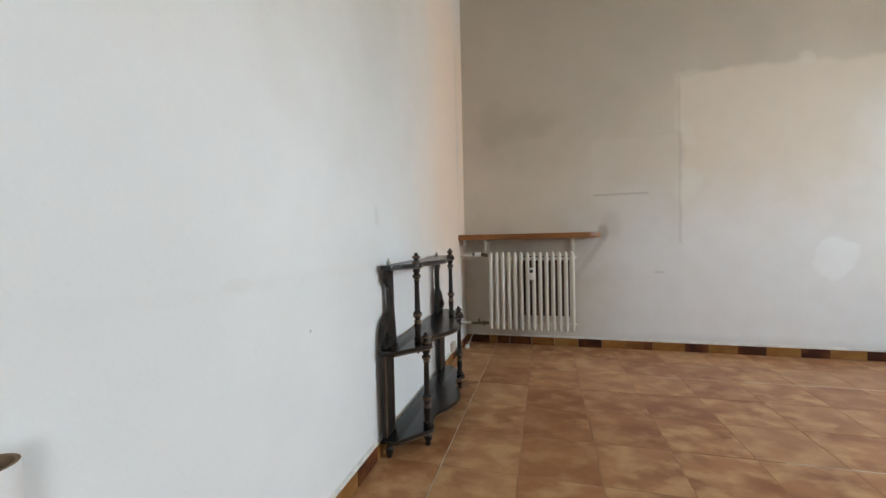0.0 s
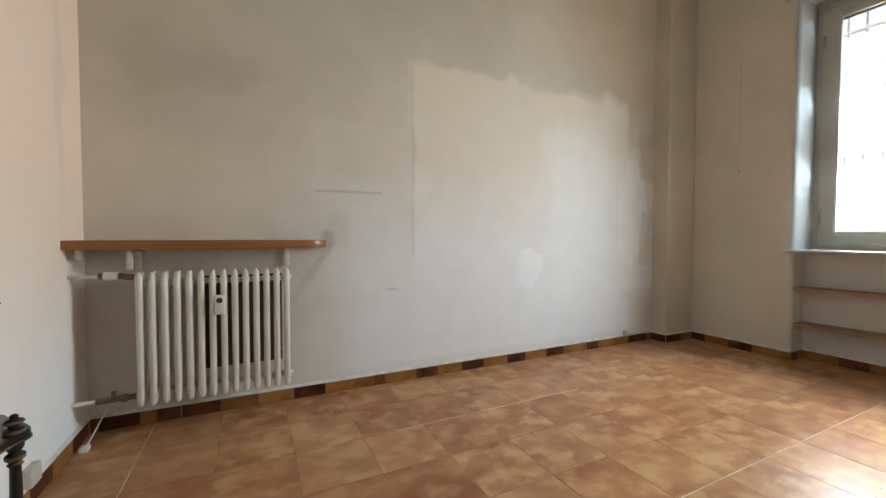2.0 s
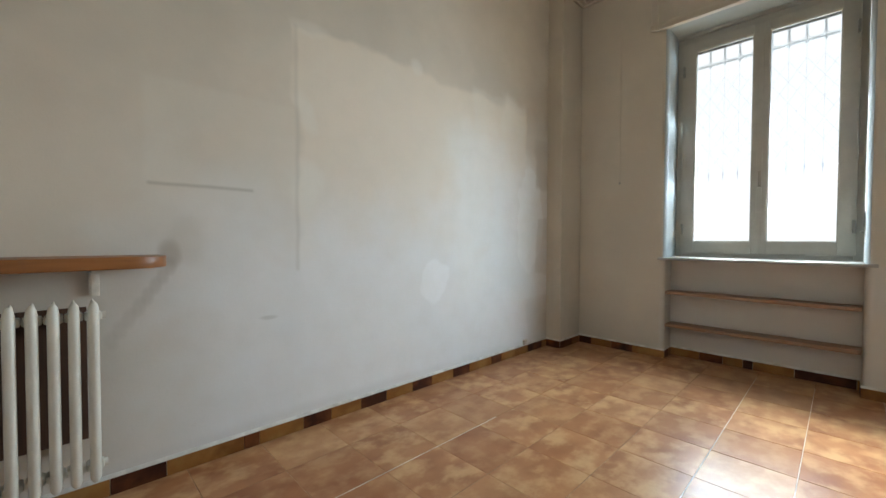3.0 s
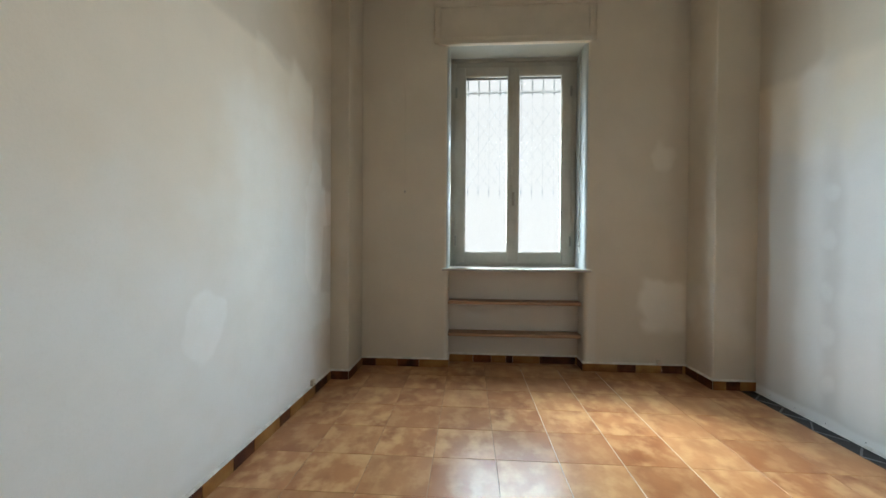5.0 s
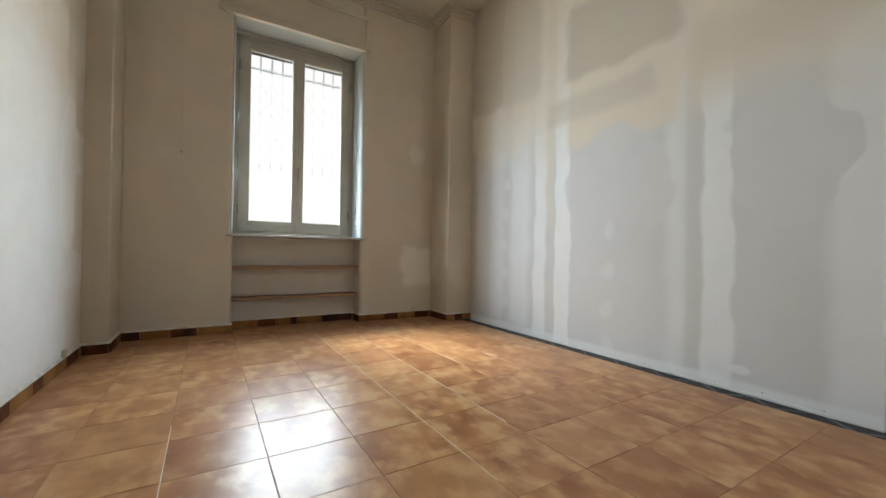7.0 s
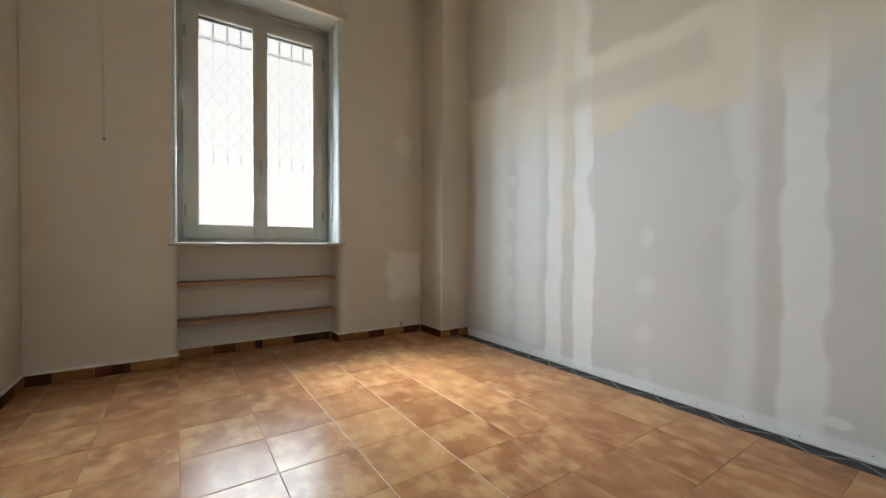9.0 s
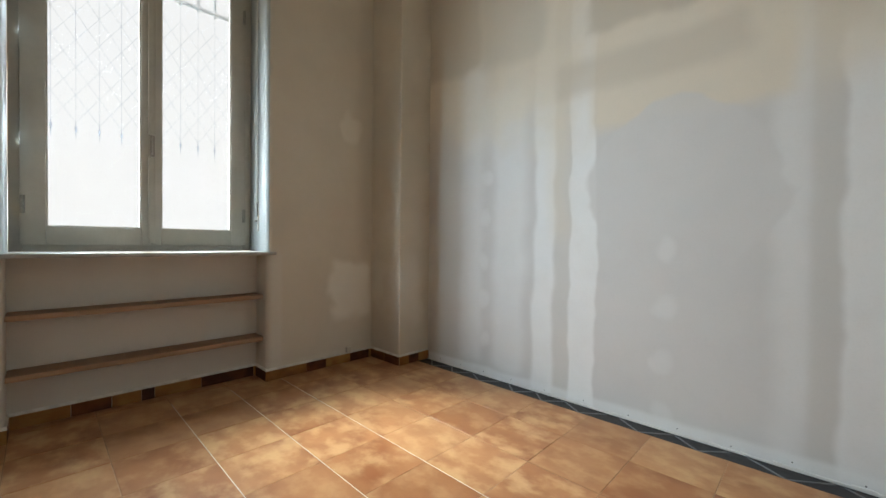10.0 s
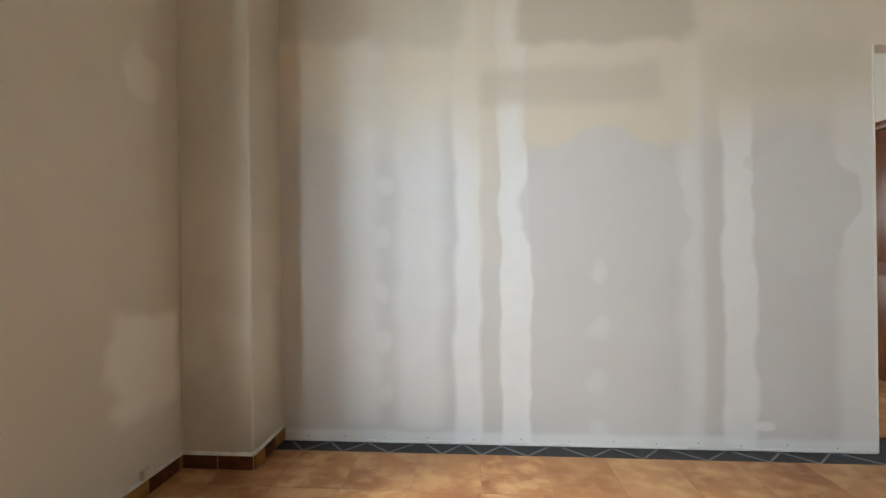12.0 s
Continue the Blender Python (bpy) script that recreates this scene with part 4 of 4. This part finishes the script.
chest = thing("chest", (1.0, -3.62, 0.0), "low black chest on the hall floor", "chest")
part("body", box((0.55, -3.86, 0.0), (1.60, -3.42, 0.44), 0.012), M_BLACK, chest)
part("lid", box((0.54, -3.87, 0.445), (1.61, -3.41, 0.515), 0.015), M_BLACK, chest)
cl = bmesh.new()
bmesh.ops.create_grid(cl, x_segments=14, y_segments=8, size=0.5)
for v in cl.verts:
    u, w = v.co.x, v.co.y
    v.co = (1.05 + u * 0.9, -3.64 + w * 0.38, 0.522 + 0.022 * (noise.noise((u * 7, w * 7, 0.3)) + 0.6))
bmesh.ops.solidify(cl, geom=cl.faces[:], thickness=0.006)
tagged(to_object("folded_cloth", cl, M_CLOTH, True), "crumpled grey-green cloth lying on the chest", "cloth")

# ---- skirting tiles, run by run ----
BASE_H, BASE_T = 0.083, 0.012
piece_cache = {}
rb = random.Random(11)


def skirting_piece(length, dark):
    key = (round(length, 3), dark)
    if key not in piece_cache:
        b = box((0.0012, 0, 0.001), (length - 0.0012, BASE_T, BASE_H), 0.0015, 1)
        me = bpy.data.meshes.new("skirting_tile")
        b.to_mesh(me)
        b.free()
        me.materials.append(M_BASE_DARK if dark else M_BASE_LIGHT)
        piece_cache[key] = me
    return piece_cache[key]


def skirting(p, q, darks):
    """Tiles from p to q with the room on the left hand; darks are the stretches of dark tile, the orange ones between are cut to length."""
    p, q = Vector((*p, 0)), Vector((*q, 0))
    d = (q - p).normalized()
    total, turn = (q - p).length, math.atan2(d.y, d.x)
    m = Matrix.Translation(p) @ Matrix.Rotation(turn, 4, "Z")
    bead = prism([(0, BASE_H), (BASE_T - 0.001, BASE_H), (BASE_T - 0.002, BASE_H + 0.004), (0.003, BASE_H + 0.017), (0, BASE_H + 0.018)], 0, total, "X")
    bead.transform(m)
    run = structure("baseboard", bead, M_CAULK, "brown and dark two-tone tile skirting", "skirting")
    pieces, at = [], 0.0
    for lo, hi in [*sorted(darks), (total, total)]:
        gap = lo - at
        n = max(1, round(gap / 0.28))
        pieces += [(at + gap * i / n, at + gap * (i + 1) / n, False) for i in range(n)]
        pieces.append((lo, min(hi, total), True))
        at = hi
    for lo, hi, dark in pieces:
        if hi - lo > 0.008:
            t = new("skirting_tile", skirting_piece(hi - lo, dark))
            t.parent = run
            t.matrix_local = m @ Matrix.Translation((lo, 0, 0))


def stretches(start, spans):
    """Spans of a coordinate that falls along the run, as distances from its start."""
    return [(start - hi, start - lo) for lo, hi in spans]


def alternate(total, first=0.0):
    """Dark tiles of the usual length, one in two."""
    out, at = [], first
    while at < total:
        out.append((max(at, 0.0), min(at + 0.215, total)))
        at += 0.215 + 0.245 + rb.uniform(-0.03, 0.03)
    return out


skirting((XE, PN_Y), (PN_X, PN_Y), [(0.20, XE - PN_X)])
skirting((PN_X, PN_Y), (PN_X, north(PN_X)), [(0.0, 0.19)])
skirting((PN_X, north(PN_X)), (XW, north(XW)), stretches(PN_X, [
    (-0.834, -0.63), (-0.545, -0.414), (-0.41, -0.185), (0.279, 0.505), (0.884, 0.97), (1.247, 1.445), (1.683, 1.908),
    (2.169, 2.381), (2.642, 2.859), (3.185, 3.347), (3.822, 4.101)]))
skirting((XW, north(XW)), (XW, YS), alternate(north(XW) - YS, 0.05))
skirting((XE, WIN_N - 0.012), (XE, PN_Y), [(lo - WIN_N + 0.012, hi - WIN_N + 0.012) for lo, hi in ((3.37, 3.604), (3.841, 3.99))])
skirting((NICHE, WIN_N), (XE, WIN_N), [(0.10, 0.20)])
skirting((NICHE, WIN_S), (NICHE, WIN_N), [(lo - WIN_S, hi - WIN_S) for lo, hi in ((1.648, 2.038), (2.338, 2.414), (2.578, 2.781))])
skirting((XE, WIN_S), (NICHE, WIN_S), [(0.0, 0.21)])
skirting((XE, PS_Y), (XE, WIN_S + 0.012), [(lo - PS_Y, hi - PS_Y) for lo, hi in ((0.619, 0.833), (1.09, 1.279))])
skirting((PS_X, PS_Y), (XE, PS_Y), [(0.0, 0.21), (0.22, 0.44)])
skirting((PS_X, YS), (PS_X, PS_Y), [(0.138, 0.262)])

# ---- floor tiles ----
PX, PY, GX, GY, GAP = 0.3815, 0.3855, 2.885, 1.893, 0.0016
tile_cache = {}
for i in range(-10, 6):
    for j in range(-6, 5):
        x0, x1 = GX + PX * i, GX + PX * (i + 1)
        y1, y0 = GY - PY * (j - 1), GY - PY * j
        in_niche = y1 > WIN_S and y0 < WIN_N
        x0, x1 = max(x0, XW), min(x1, NICHE if in_niche else XE)
        y1 = min(y1, 4.215)
        if x1 - x0 < 0.02 or y1 - y0 < 0.03:
            continue
        key = (round(x1 - x0, 3), round(y1 - y0, 3))
        if key not in tile_cache:
            b = box((GAP, GAP, -0.010), (key[0] - GAP, key[1] - GAP, 0.0), 0.0014, 1)
            me = bpy.data.meshes.new("floor_tile")
            b.to_mesh(me)
            b.free()
            me.materials.append(M_TILE)
            tile_cache[key] = me
        t = new("floor_tile", tile_cache[key])
        t.parent = floor
        t.location = (x0, y0, 0.0006 * math.sin(12.9 * i + 78.2 * j))
# stretches of joint where floor glare is painted as near-white grout
GLARE_SPANS = {-4: (0.8, 2.3), -1: (1.1, XE), 0: (1.5, XE), 1: (2.4, XE)}
for j in range(-5, 4):
    y = GY - PY * j
    lo, hi = GLARE_SPANS.get(j, (XE, XE))
    for x0, x1, pale in ((XW, lo, False), (lo, hi, True), (hi, XE, False)):
        if x1 > x0:
            part("grout_line", box((x0, y - 0.0017, -0.008), (x1, y + 0.0017, 0.0003 if pale else -0.0009)), M_GROUT_PALE_GLARE if pale else M_GROUT_MID, floor, smooth=False)
x = GX - 9 * PX
part("grout_line", box((x - 0.0015, 0.36, -0.008), (x + 0.0015, 4.2, -0.0007)), M_GROUT_PALE_GLARE, floor, smooth=False)
